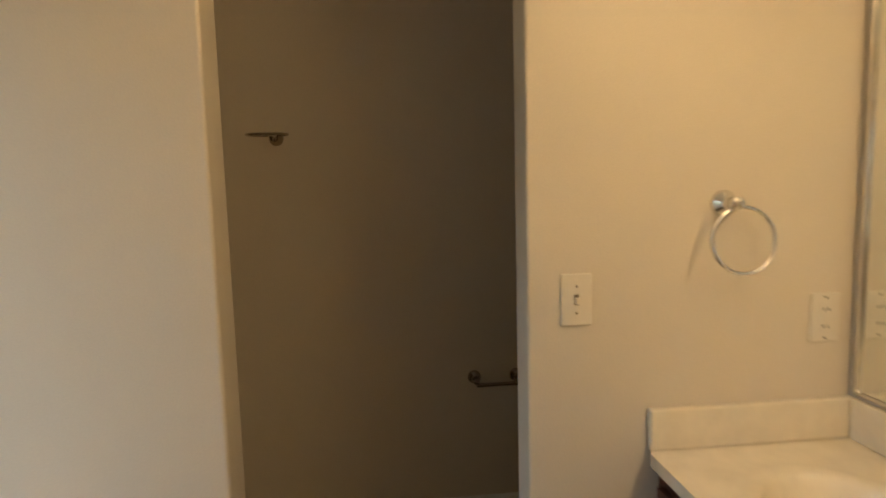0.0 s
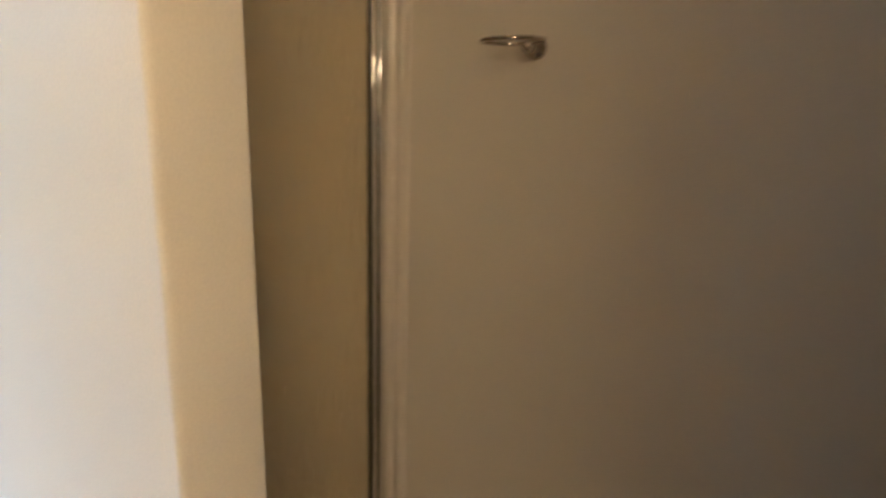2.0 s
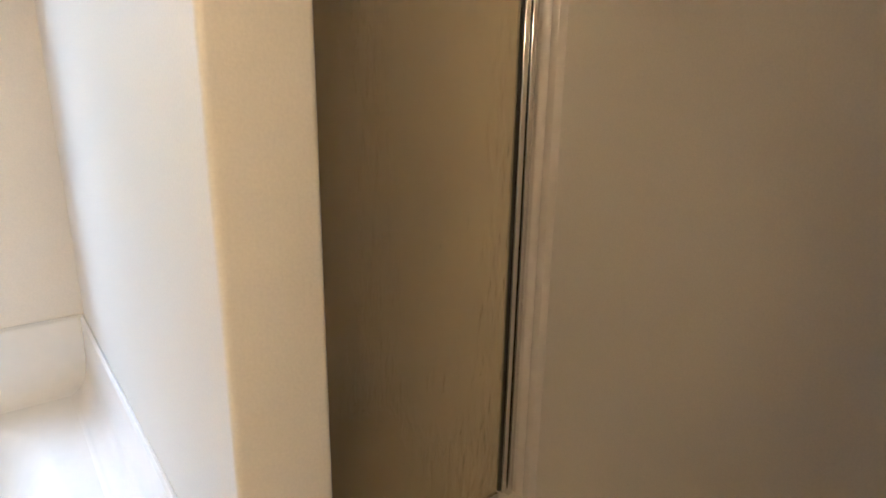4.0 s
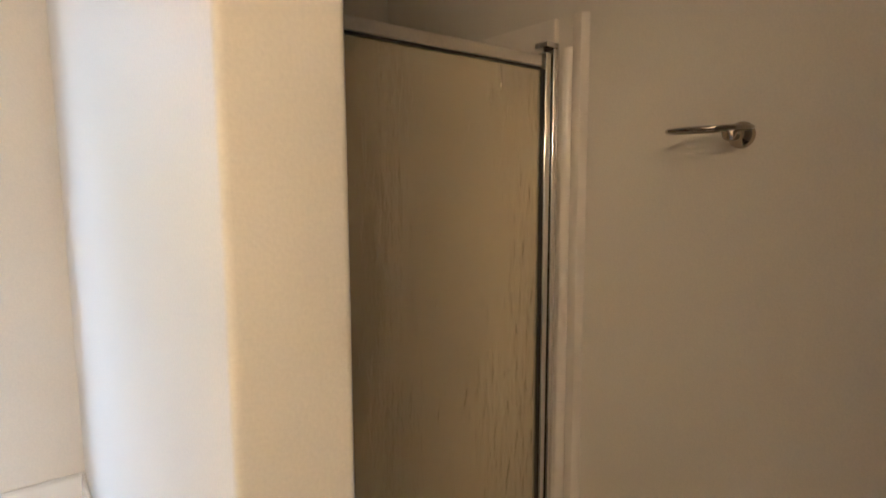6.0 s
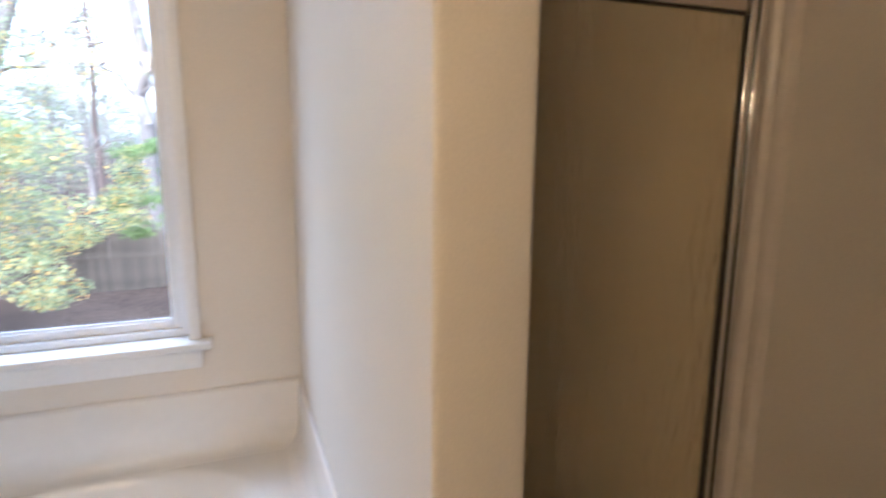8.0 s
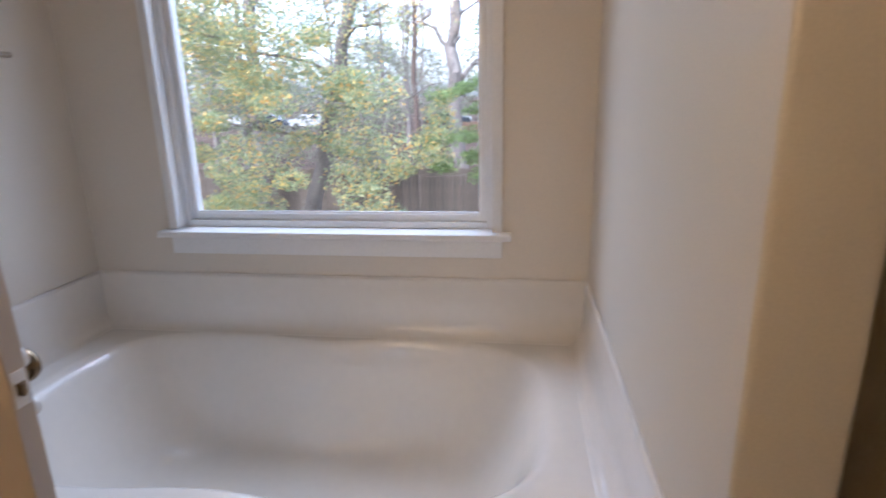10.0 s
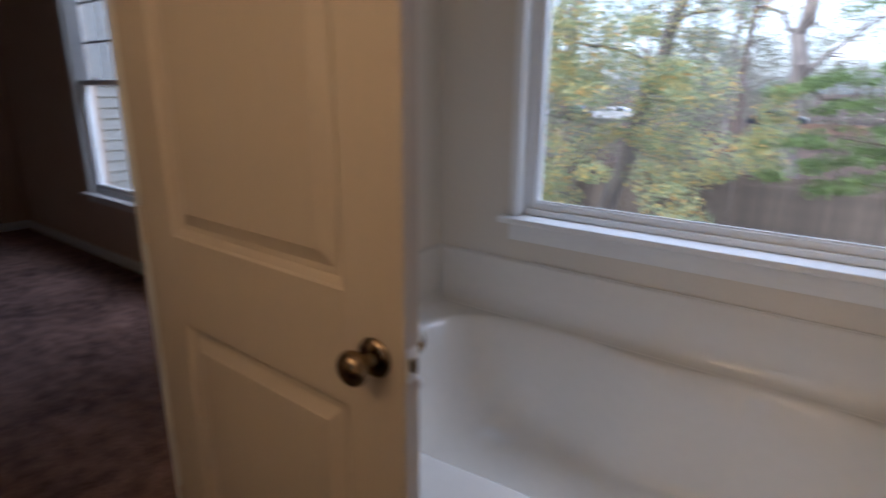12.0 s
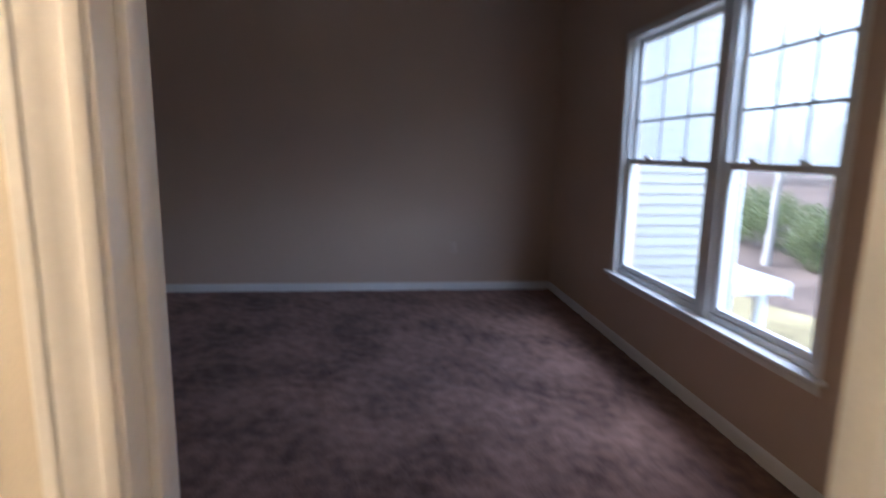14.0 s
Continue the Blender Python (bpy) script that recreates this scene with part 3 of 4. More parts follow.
def garden_tub():
    t = thing("bathtub", "almond acrylic drop-in garden tub beneath the window", "bathtub", ((XD + XP) / 2, TUB_Y0, 0))
    cx, cy = -0.915, 0.800
    prof = [(0.30, 0.128), (0.50, 0.131), (0.60, 0.136), (0.66, 0.148), (0.71, 0.172), (0.76, 0.215), (0.81, 0.28), (0.865, 0.36), (0.905, 0.425), (0.945, 0.478), (0.968, 0.498), (0.986, 0.508), (1.0, 0.5115), (1.015, DECK), (1.06, DECK)]
    seg = 128
    bm = bmesh.new()
    rings = []
    for s, z in prof:
        ring = []
        for i in range(seg):
            a = 2 * math.pi * i / seg
            r = rim_radius(a)
            k = s
            # the left end slopes as a backrest
            lean = 0.0
            if s < 0.95:
                lean = 0.10 * max(0.0, -math.cos(a)) ** 2 * (0.95 - s) / 0.4
            ring.append(bm.verts.new((cx + r * k * math.cos(a) + lean * 0.5, cy + r * k * math.sin(a), z)))
        rings.append(ring)
    x0, x1, y0, y1 = XD + 0.001, XP - 0.001, TUB_Y0 + 0.012, YW - 0.001
    outer = []
    for i in range(seg):
        a = 2 * math.pi * i / seg
        c, s = math.cos(a), math.sin(a)
        k = min((x1 - cx) / c if c > 1e-9 else ((x0 - cx) / c if c < -1e-9 else 1e9), (y1 - cy) / s if s > 1e-9 else ((y0 - cy) / s if s < -1e-9 else 1e9))
        outer.append(bm.verts.new((cx + k * c, cy + k * s, DECK)))
    rings.append(outer)
    for a, b in zip(rings, rings[1:]):
        for i in range(seg):
            j = (i + 1) % seg
            bm.faces.new((a[i], a[j], b[j], b[i]))
    cen = bm.verts.new((cx, cy, 0.125))
    for i in range(seg):
        bm.faces.new((rings[0][(i + 1) % seg], rings[0][i], cen))
    part("basin", bm, ACRYLIC, t, sharp=60)
    # front lip and skirt
    prof2 = [(0.0, 0.0), (0.0, 0.44), (0.0, 0.49), (0.004, 0.504), (0.012, DECK), (0.030, DECK), (0.030, 0.0)]
    part("front_skirt", extrude_profile(prof2, (XD + 0.001, TUB_Y0, 0), (0, 1, 0), (0, 0, 1), (1, 0, 0), XP - XD - 0.002), ACRYLIC, t)
    # raised wall lip on three sides, coved into the deck
    lip = [(0, DECK - 0.003), (0.070, DECK - 0.003), (0.066, DECK + 0.0004), (0.055, DECK + 0.002), (0.044, DECK + 0.006), (0.035, DECK + 0.013), (0.027, DECK + 0.025), (0.020, DECK + 0.045), (0.015, DECK + 0.080), (0.012, 0.710), (0.010, 0.717), (0.006, 0.7205), (0, 0.7205)]
    part("wall_lip", extrude_profile(lip, (XD + 0.001, YW + 0.002, 0), (0, -1, 0), (0, 0, 1), (1, 0, 0), XP - XD - 0.002), ACRYLIC, t)
    part("wall_lip", extrude_profile(lip, (XP + 0.002, TUB_Y0 + 0.03, 0), (-1, 0, 0), (0, 0, 1), (0, 1, 0), YW - TUB_Y0 - 0.036), ACRYLIC, t)
    part("wall_lip", extrude_profile(lip, (XD - 0.002, TUB_Y0 + 0.03, 0), (1, 0, 0), (0, 0, 1), (0, 1, 0), YW - TUB_Y0 - 0.036), ACRYLIC, t)
    return t


garden_tub()

# caulk lines where the tub lip meets the walls
CAULK = mottled("caulk", (0.74, 0.70, 0.64), 0.5, vary=0.05, bump=0.05)
tagged(part("trim_tub_caulk", boxes(((XD + 0.002, YW - 0.006, 0.7208), (XP - 0.002, YW - 0.0006, 0.7245)), ((XP - 0.006, TUB_Y0 + 0.04, 0.7208), (XP - 0.0006, YW - 0.008, 0.7245)), ((XD + 0.0006, TUB_Y0 + 0.04, 0.7208), (XD + 0.006, YW - 0.008, 0.7245)), bevel=0.001), CAULK), "cream caulk bead along the tub lip", "trim", kind="structure")

# ---- towel bar on the tub's end wall ----
def rail_post(bm, base, out, length=0.055, r=0.026):
    m = Matrix.Translation(base) @ Vector(out).to_track_quat("Z", "Y").to_matrix().to_4x4()
    add_lathe(bm, [(0, 0), (r, 0), (r, 0.004), (r * 0.85, 0.010), (r * 0.5, 0.016), (r * 0.36, 0.024), (r * 0.36, length - 0.010), (r * 0.55, length - 0.006), (r * 0.6, length), (r * 0.5, length + 0.008), (0, length + 0.010)], m, 20)


bar = thing("towel_bar", "chrome towel bar on the wall at the tub's end", "towel bar", (XD, 0.8, 1.487))
for y in (0.968, 0.44):
    bm = bmesh.new()
    rail_post(bm, (XD, y, 1.487), (1, 0, 0), 0.060, 0.028)
    part("bracket", bm, CHROME, bar)
part("rail", tube([(XD + 0.060, 0.425, 1.487), (XD + 0.060, 1.030, 1.487)], 0.009, 16), CHROME, bar)

# ---- towel ring in the nook and on the switch wall ----
def towel_ring(name, label, wall_x, y, z, ring_c, radius, tilt, hub=0.03, reach=0.052):
    t = thing(name, label, "towel ring", (wall_x, y, z))
    m = pose(wall_x, y, z, 0, -90, 0)
    part("post", lathe([(0, 0), (hub, 0), (hub, 0.004), (hub * 0.86, 0.011), (hub * 0.52, 0.018), (hub * 0.42, 0.026), (hub * 0.42, reach - 0.012), (hub * 0.5, reach - 0.006), (hub * 0.5, reach + 0.004), (hub * 0.3, reach + 0.009), (0, reach + 0.010)], m, 24), CHROME if "chrome" in label else NICKEL, t)
    pts = []
    for i in range(56):
        a = 2 * math.pi * i / 56
        u, v = radius * math.cos(a), radius * math.sin(a) - radius
        # v runs along the ring's fall; tilt 90 hangs plumb, tilt 0 stands level off the wall
        pts.append((ring_c[0] + v * math.cos(radians(tilt)), ring_c[1] + u, ring_c[2] + v * math.sin(radians(tilt))))
    part("ring", tube(pts, 0.0045, 10, closed=True), CHROME if "chrome" in label else NICKEL, t)
    return t


towel_ring("towel_ring", "brushed nickel towel ring stuck out level from the nook wall", XR, 0.054, 1.584, (XR - 0.045, 0.063, 1.592), 0.070, 3.0, hub=0.026)
towel_ring("towel_ring", "chrome towel ring hanging on the wall above the vanity", XS, -1.096, 1.330, (XS - 0.046, -1.112, 1.322), 0.072, 84)

# ---- paper holder ----
ph = thing("paper_holder", "empty brushed nickel toilet paper holder on the nook wall", "paper holder", (XR, -0.75, 0.60))
for y in (-0.672, -0.842):
    bm = lathe([(0, 0), (0.027, 0), (0.027, 0.004), (0.022, 0.010), (0.013, 0.015), (0.010, 0.022), (0.010, 0.060), (0.012, 0.064), (0, 0.070)], pose(XR, y, 0.630, 0, -90, 0), 20)
    part("post", bm, NICKEL, ph)
part("roller", tube([(XR - 0.058, -0.672, 0.614), (XR - 0.058, -0.842, 0.614)], 0.008, 14), NICKEL, ph)

# ---- wall plates ----
def wall_plate(name, label, category, x, y, z, face, w, h, kind_of, plastic=PLASTIC):
    """A cover plate on a wall at x whose outside looks along face (+1 or -1 in x)."""
    t = thing(name, label, category, (x, y, z))
    d = 0.006 * face
    bm = box((x, y - w / 2, z - h / 2), (x + d, y + w / 2, z + h / 2), 0.0035, 3)
    part("cover_plate", bm, plastic, t)
    f = x + d
    if kind_of == "toggle":
        part("toggle_slot", box((f, y - 0.0052, z - 0.0118), (f + 0.0006 * face, y + 0.0052, z + 0.0118)), NICKEL, t)
        part("toggle", extrude_profile([(-0.0045, 0), (0.0045, 0), (0.0035, 0.013), (-0.0035, 0.013)], (f, y, z - 0.008), (0, 1, 0), (face, 0, 0), (0, 0, 1), 0.013), plastic, t)
        screws = (-0.030, 0.030)
    elif kind_of == "outlet":
        part("insert", box((f, y - 0.0165, z - 0.0335), (f + 0.002 * face, y + 0.0165, z + 0.0335), 0.001), plastic, t)
        g = f + 0.002 * face
        for dz in (-0.020, 0.020):
            for dy in (-0.006, 0.006):
                part("slot", box((g, y + dy - 0.0012, z + dz - 0.004), (g + 0.0006 * face, y + dy + 0.0012, z + dz + 0.004)), SLOT, t)
        for dz in (-0.005, 0.005):
            part("test_button", box((g, y - 0.006, z + dz - 0.0035), (g + 0.0015 * face, y + 0.006, z + dz + 0.0035), 0.0006), plastic, t)
        screws = (-0.048, 0.048)
    else:
        part("rocker", box((f, y - 0.0165, z - 0.0335), (f + 0.003 * face, y + 0.0165, z + 0.0335), 0.0015), plastic, t)
        screws = (-0.048, 0.048)
    for dz in screws:
        part("screw", lathe([(0, 0.0012), (0.0025, 0.001), (0.003, 0)], pose(f, y, z + dz, 0, 90 * face, 0), 10), NICKEL, t)
    return t


wall_plate("light_switch", "ivory single toggle switch plate by the nook opening", "light switch", XS, -0.757, 1.127, -1, 0.071, 0.116, "toggle")
wall_plate("outlet", "ivory outlet plate beside the vanity mirror", "outlet", XS, -1.350, 1.059, -1, 0.071, 0.116, "outlet")
wall_plate("outlet", "almond outlet plate low on the bedroom wall", "outlet", XB, 0.262, 0.455, 1, 0.071, 0.116, "outlet", ALMOND)
wall_plate("light_switch", "white switch plate beside the bedroom door casing", "light switch", XD, -0.868, 1.180, 1, 0.115, 0.145, "rocker")

# ---- shower ----
def shower():
    t = thing("shower_stall", "beige moulded fibreglass shower stall in the nook", "shower stall", (0.55, 0.9, 0))
    xa, xb = XP + PIER, XR
    part("back_panel", box((xa + 0.02, YW - 0.022, 0.10), (xb - 0.02, YW - 0.002, 1.90), 0.006), FIBREGLASS, t)
    part("side_panel", box((xa + 0.001, 0.508, 0.10), (xa + 0.02, YW - 0.002, 1.90), 0.006), FIBREGLASS, t)
    part("side_panel", box((xb - 0.02, 0.508, 0.10), (xb - 0.001, YW - 0.002, 1.90), 0.006), FIBREGLASS, t)
    part("base_pan", box((xa + 0.001, 0.553, 0.0), (xb - 0.001, YW - 0.001, 0.10), 0.008), FIBREGLASS, t)
    part("curb", box((xa + 0.001, 0.432, 0.0), (xb - 0.001, 0.552, 0.145), 0.018, 4), FIBREGLASS, t)
    # stepped flange that dresses the stall to the wall
    for side, x, o in (("far", xb, -1), ("near", xa, 1)):
        part("flange", extrude_profile([(0.0, 0.0), (0.0, 0.020), (-0.006, 0.026), (-0.012, 0.026), (-0.016, 0.021), (-0.022, 0.021), (-0.026, 0.024), (-0.036, 0.024), (-0.046, 0.016), (-0.050, 0.008), (-0.050, 0.0)], (x + o * 0.0005, 0.507, 0.140), (0, 1, 0), (o, 0, 0), (0, 0, 1), 1.683), FIBREGLASS, t)
        part("flange", extrude_profile([(0.0, 0.0), (0.0, 0.012), (-0.006, 0.017), (-0.028, 0.017), (-0.036, 0.009), (-0.040, 0.0)], (x + o * 0.0005, 0.4565, 0.140), (0, 1, 0), (o, 0, 0), (0, 0, 1), 1.757), FIBREGLASS, t)
    return t


shower()


def shower_door():
    t = thing("shower_door", "framed shower door with rain glass and chrome posts", "shower door", (0.55, YG, 0.145))
    xa, xb = XP + PIER + 0.030, XR - 0.030
    zt = 1.768
    part("wall_post", box((xb - 0.022, YG - 0.018, 0.147), (xb, YG + 0.018, 1.820), 0.004, 3), CHROME, t)
    part("hinge_post", box((xb - 0.046, YG - 0.014, 0.165), (xb - 0.026, YG + 0.014, 1.808), 0.004, 3), CHROME, t)
    part("post_cap", box((xb - 0.050, YG - 0.020, 1.8185), (xb - 0.006, YG + 0.020, 1.831), 0.002), CHROME, t)
    part("gasket", box((xb - 0.054, YG - 0.007, 0.172), (xb - 0.047, YG + 0.007, zt), 0.001), RUBBER, t, "black rubber gasket strip")
    part("wall_post", box((xa, YG - 0.018, 0.147), (xa + 0.024, YG + 0.018, 1.820), 0.004, 3), CHROME, t)
    part("top_rail", box((xa + 0.025, YG - 0.012, zt + 0.0035), (xb - 0.0565, YG + 0.012, zt + 0.030), 0.004, 3), ALUMINIUM, t)
    part("gasket", box((xa + 0.025, YG - 0.009, zt - 0.002), (xb - 0.0565, YG + 0.009, zt + 0.003), 0.001), RUBBER, t)
    part("bottom_rail", box((xa + 0.025, YG - 0.012, 0.148), (xb - 0.0565, YG + 0.012, 0.172), 0.004, 3), CHROME, t)
    part("glass", box((xa + 0.027, YG - 0.003, 0.173), (xb - 0.055, YG + 0.003, zt - 0.0025)), RAIN_GLASS, t, "obscure rain-patterned glass").visible_shadow = False
    return t


shower_door()

# ---- vanity ----
VX0, VX1 = XD + 0.003, XS - 0.001
VY0 = -0.920


def vanity():
    c = thing("vanity_cabinet", "dark cherry wood vanity cabinet under the basin top", "vanity cabinet", ((VX0 + VX1) / 2, -1.15, 0))
    part("body", box((VX0 + 0.01, YV + 0.001, 0.09), (VX1 - 0.012, VY0 - 0.048, 0.600), 0.002), CHERRY, c)
    part("face_frame", box((VX0 + 0.01, VY0 - 0.0475, 0.09), (VX1 - 0.012, VY0 - 0.028, 0.7405), 0.002), CHERRY, c)
    for x in (VX0 + 0.01, VX1 - 0.030):
        part("side_panel", box((x, YV + 0.001, 0.6005), (x + 0.018, VY0 - 0.048, 0.7405), 0.001), CHERRY, c)
    part("toe_kick", box((VX0 + 0.02, YV + 0.001, 0.0), (VX1 - 0.013, VY0 - 0.09, 0.089)), CHERRY, c)
    n = 4
    w = (VX1 - VX0 - 0.06) / n
    for i in range(n):
        a = VX0 + 0.03 + i * w
        dr = part("cabinet_door", box((a + 0.01, VY0 - 0.0275, 0.12), (a + w - 0.01, VY0 - 0.009, 0.70), 0.004), CHERRY, c)
        part("handle", lathe(knob_profile(), pose(a + w - 0.05, VY0 - 0.0085, 0.62, -90, 0, 0) @ Matrix.Scale(0.45, 4), 16), NICKEL, dr)
    return c


vanity()


def vanity_top():
    t = thing("basin_counter", "cream cultured marble vanity top with moulded basin", "counter", ((VX0 + VX1) / 2, -1.17, 0.742))
    x0, x1, y0, y1 = VX0, VX1, YV + 0.001, VY0
    cx, cy, ra, rb = -0.40, -1.165, 0.275, 0.170
    seg = 72
    bm = bmesh.new()
    prof = [(0.12, 0.625), (0.45, 0.632), (0.70, 0.657), (0.86, 0.695), (0.94, 0.744), (0.98, 0.762), (1.0, 0.769), (1.03, 0.7725), (1.10, 0.7735), (1.14, 0.7725), (1.18, 0.772)]
    rings = [[bm.verts.new((cx + ra * s * math.cos(2 * math.pi * i / seg), cy + rb * s * math.sin(2 * math.pi * i / seg), z)) for i in range(seg)] for s, z in prof]
    outer = []
    for i in range(seg):
        a = 2 * math.pi * i / seg
        c, s = ra * math.cos(a), rb * math.sin(a)
        k = min((x1 - cx) / c if c > 1e-9 else ((x0 - cx) / c if c < -1e-9 else 1e9), (y1 - cy) / s if s > 1e-9 else ((y0 - cy) / s if s < -1e-9 else 1e9))
        outer.append(bm.verts.new((cx + k * c, cy + k * s, 0.772)))
    rings.append(outer)
    rings.append([bm.verts.new((v.co.x, v.co.y, 0.742)) for v in outer])
    for a, b in zip(rings, rings[1:]):
        for i in range(seg):
            j = (i + 1) % seg
            bm.faces.new((a[i], a[j], b[j], b[i]))
    bm.faces.new(rings[0])
    part("top", bm, MARBLE, t, sharp=45)
    part("backsplash", box((VX0, YV + 0.0015, 0.7725), (VX1 - 0.024, YV + 0.021, 0.869), 0.004, 3), MARBLE, t)
    part("side_splash", box((VX1 - 0.022, YV + 0.0015, 0.7725), (VX1 - 0.001, VY0 - 0.004, 0.869), 0.005, 3), MARBLE, t)
    part("drain", lathe([(0, 0.003), (0.02, 0.003), (0.028, 0.0)], pose(cx, cy, 0.626)), CHROME, t)
    return t


vanity_top()

mir = thing("mirror", "large frameless vanity mirror with chrome edge channel", "mirror", (-0.75, YV, 0.87))
part("glass", box((-1.80, YV + 0.003, 0.887), (-0.007, YV + 0.008, 1.80)), MIRROR, mir)
part("edge_channel", boxes(((-0.0065, YV + 0.001, 0.879), (0.003, YV + 0.014, 1.806)), bevel=0.002), CHROME, mir)
part("edge_channel", boxes(((-1.80, YV + 0.001, 0.8785), (-0.007, YV + 0.013, 0.8865)), bevel=0.002), CHROME, mir)

# ---- vanity lamp ----
lamp = thing("vanity_light", "eight lit globe bulbs on a chrome wall bar", "wall lamp", (-1.09, YV, 2.07))
part("back_plate", box((-1.63, YV + 0.001, 2.02), (-0.55, YV + 0.028, 2.13), 0.008, 3), CHROME, lamp)
for x in (-1.510, -1.390, -1.270, -1.150, -1.030, -0.910, -0.790, -0.670):
    part("socket", lathe([(0.026, 0), (0.028, 0.006), (0.022, 0.060), (0.020, 0.086)], pose(x, YV + 0.028, 2.065, -90, 0, 0), 20), CHROME, lamp)
    bm = bmesh.new()
    bmesh.ops.create_uvsphere(bm, u_segments=20, v_segments=12, radius=0.045, matrix=pose(x, YV + 0.150, 2.065))
    part("bulb", bm, BULB, lamp, "glowing warm white globe bulb")
# ---- outdoors ----
GZ = -2.80


def ground_height(x, y):
    rise = max(0.0, min(1.0, (y - 22) / 34))
    return GZ + 1.15 * rise * rise * (3 - 2 * rise) + 0.10 * noise.noise((x * 0.15, y * 0.15, 0))


def ground():
    bm = bmesh.new()
    xs = [-900, -400, -200, -120] + [-80 + 2.5 * i for i in range(49)] + [60, 100, 200, 400, 900]
    ys = [-900, -300, -100, -40, -15, -5] + [1.5 * i for i in range(64)] + [110, 150, 250, 500, 900]
    grid = [[bm.verts.new((x, y, ground_height(x, y))) for x in xs] for y in ys]
    for a, b in zip(grid, grid[1:]):
        for i in range(len(xs) - 1):
            bm.faces.new((a[i], a[i + 1], b[i + 1], b[i]))
    return tagged(part("ground", bm, GROUND, sharp=180), "brown leaf litter and dry yellow grass", "ground", kind="structure")


ground()


def leaf_crown(name, mat, parent, clumps, per, size, flat=0.5, stretch=1.0, seed=1, label=""):
    """A crown of many small folded leaves scattered through overlapping clumps."""
    rng = np.random.RandomState(seed)
    verts, faces = [], []
    for (cx, cy, cz, r, *thin) in clumps:
        n = int(per * max(0.3, r * r) * (thin[0] if thin else 1.0))
        d = rng.normal(size=(n, 3))
        d /= np.linalg.norm(d, axis=1)[:, None]
        rad = r * (0.35 + 0.65 * rng.rand(n) ** 0.55)
        pts = d * rad[:, None] * (1, 1, flat) + (cx, cy, cz)
        ax = rng.normal(size=(n, 3))
        ax /= np.linalg.norm(ax, axis=1)[:, None]
        bx = np.cross(ax, rng.normal(size=(n, 3)))
        bx /= np.linalg.norm(bx, axis=1)[:, None]
        s = size * (0.6 + 0.8 * rng.rand(n))
        for p, a, b, q in zip(pts, ax, bx, s):
            k = len(verts)
            a, b = a * q * stretch, b * q * 0.45
            c = np.cross(a, b) / (np.linalg.norm(b) + 1e-9) * 0.25
            verts += [tuple(p - a), tuple(p + b + c * 0.4), tuple(p + a), tuple(p - b + c * 0.4)]
            faces += [(k, k + 1, k + 2), (k, k + 2, k + 3)]
    me = bpy.data.meshes.new(name)
    me.from_pydata(verts, [], faces)
    me.materials.append(mat)
    ob = new(name, me)
    if parent:
        ob.parent = parent
        ob.matrix_parent_inverse = parent.matrix_world.inverted()
    if label:
        ob["label"] = label
    return ob


def wander(p0, p1, n, amount, rng):
    pts = []
    for i in range(n + 1):
        t = i / n
        p = Vector(p0).lerp(Vector(p1), t)
        w = amount * math.sin(math.pi * min(1, t * 1.1))
        pts.append(p + Vector((rng.uniform(-w, w), rng.uniform(-w, w), rng.uniform(-w, w) * 0.3)))
    return pts


def tree(label, base, top, r0, r1, limbs, clumps, per, size, bark, leaves, seed, flat=0.6, lean=0.12, stretch=1.0):
    rng = random.Random(seed)
    t = thing("tree", label, "tree", base)
    spine = wander(base, top, 12, lean, rng)
    spine[0] = Vector(base) - Vector((0, 0, 0.3))
    radii = [r0 * 1.35 if i == 0 else r0 + (r1 - r0) * i / 12 for i in range(13)]
    part("trunk", tube(spine, radii, 12), bark, t)
    for (at, dx, dy, dz, r) in limbs:
        i = int(at * 12)
        p0 = spine[i]
        pts = wander(p0, p0 + Vector((dx, dy, dz)), 7, 0.13 * Vector((dx, dy, dz)).length, rng)
        pts[0] = p0
        bm = tube(pts, [r * (1 - 0.12 * k) for k in range(8)], 8)
        for k in range(3, 8):
            for _ in range(2):
                q = pts[k] + Vector((rng.uniform(-1, 1), rng.uniform(-1, 1), rng.uniform(-0.3, 0.9))) * (0.25 * Vector((dx, dy, dz)).length)
                mid = pts[k].lerp(q, 0.5) + Vector((0, 0, rng.uniform(-0.1, 0.15)))
                add_tube(bm, [pts[k], mid, q], [r * 0.28, r * 0.2, r * 0.08], 5)
        part("limb", bm, bark, t)
    if clumps:
        leaf_crown("crown", leaves, t, clumps, per, size, flat, stretch, seed)
    return t


def scatter(rng, n, lo, hi, r):
    return [(rng.uniform(lo[0], hi[0]), rng.uniform(lo[1], hi[1]), rng.uniform(lo[2], hi[2]), rng.uniform(*r)) for _ in range(n)]


rng = random.Random(5)
# the yellowing tree whose boughs hang before the window
near = scatter(rng, 90, (-8.5, 9.5, -1.5), (-1.9, 13.0, 2.5), (0.3, 0.7)) + scatter(rng, 55, (-10.5, 9.5, -2.0), (-4.2, 13.0, 5.5), (0.35, 0.8))
veil = [(*c, 0.16) for c in scatter(rng, 60, (-9.0, 10.5, 0.8), (-2.9, 13.0, 4.0), (0.6, 1.1))] + [(*c, 0.06) for c in scatter(rng, 34, (-8.0, 11.0, 3.0), (0.0, 14.0, 7.0), (0.6, 1.2))]
near = [c for k, c in enumerate(near) if not (0.5 < c[2] < 1.2 and k % 4) and not (c[0] > -5.6 and c[2] < -0.30 and k % 3) and not (c[0] > -3.4 and c[2] < -0.9) and not (c[0] > -3.6 and c[2] > 1.7)]
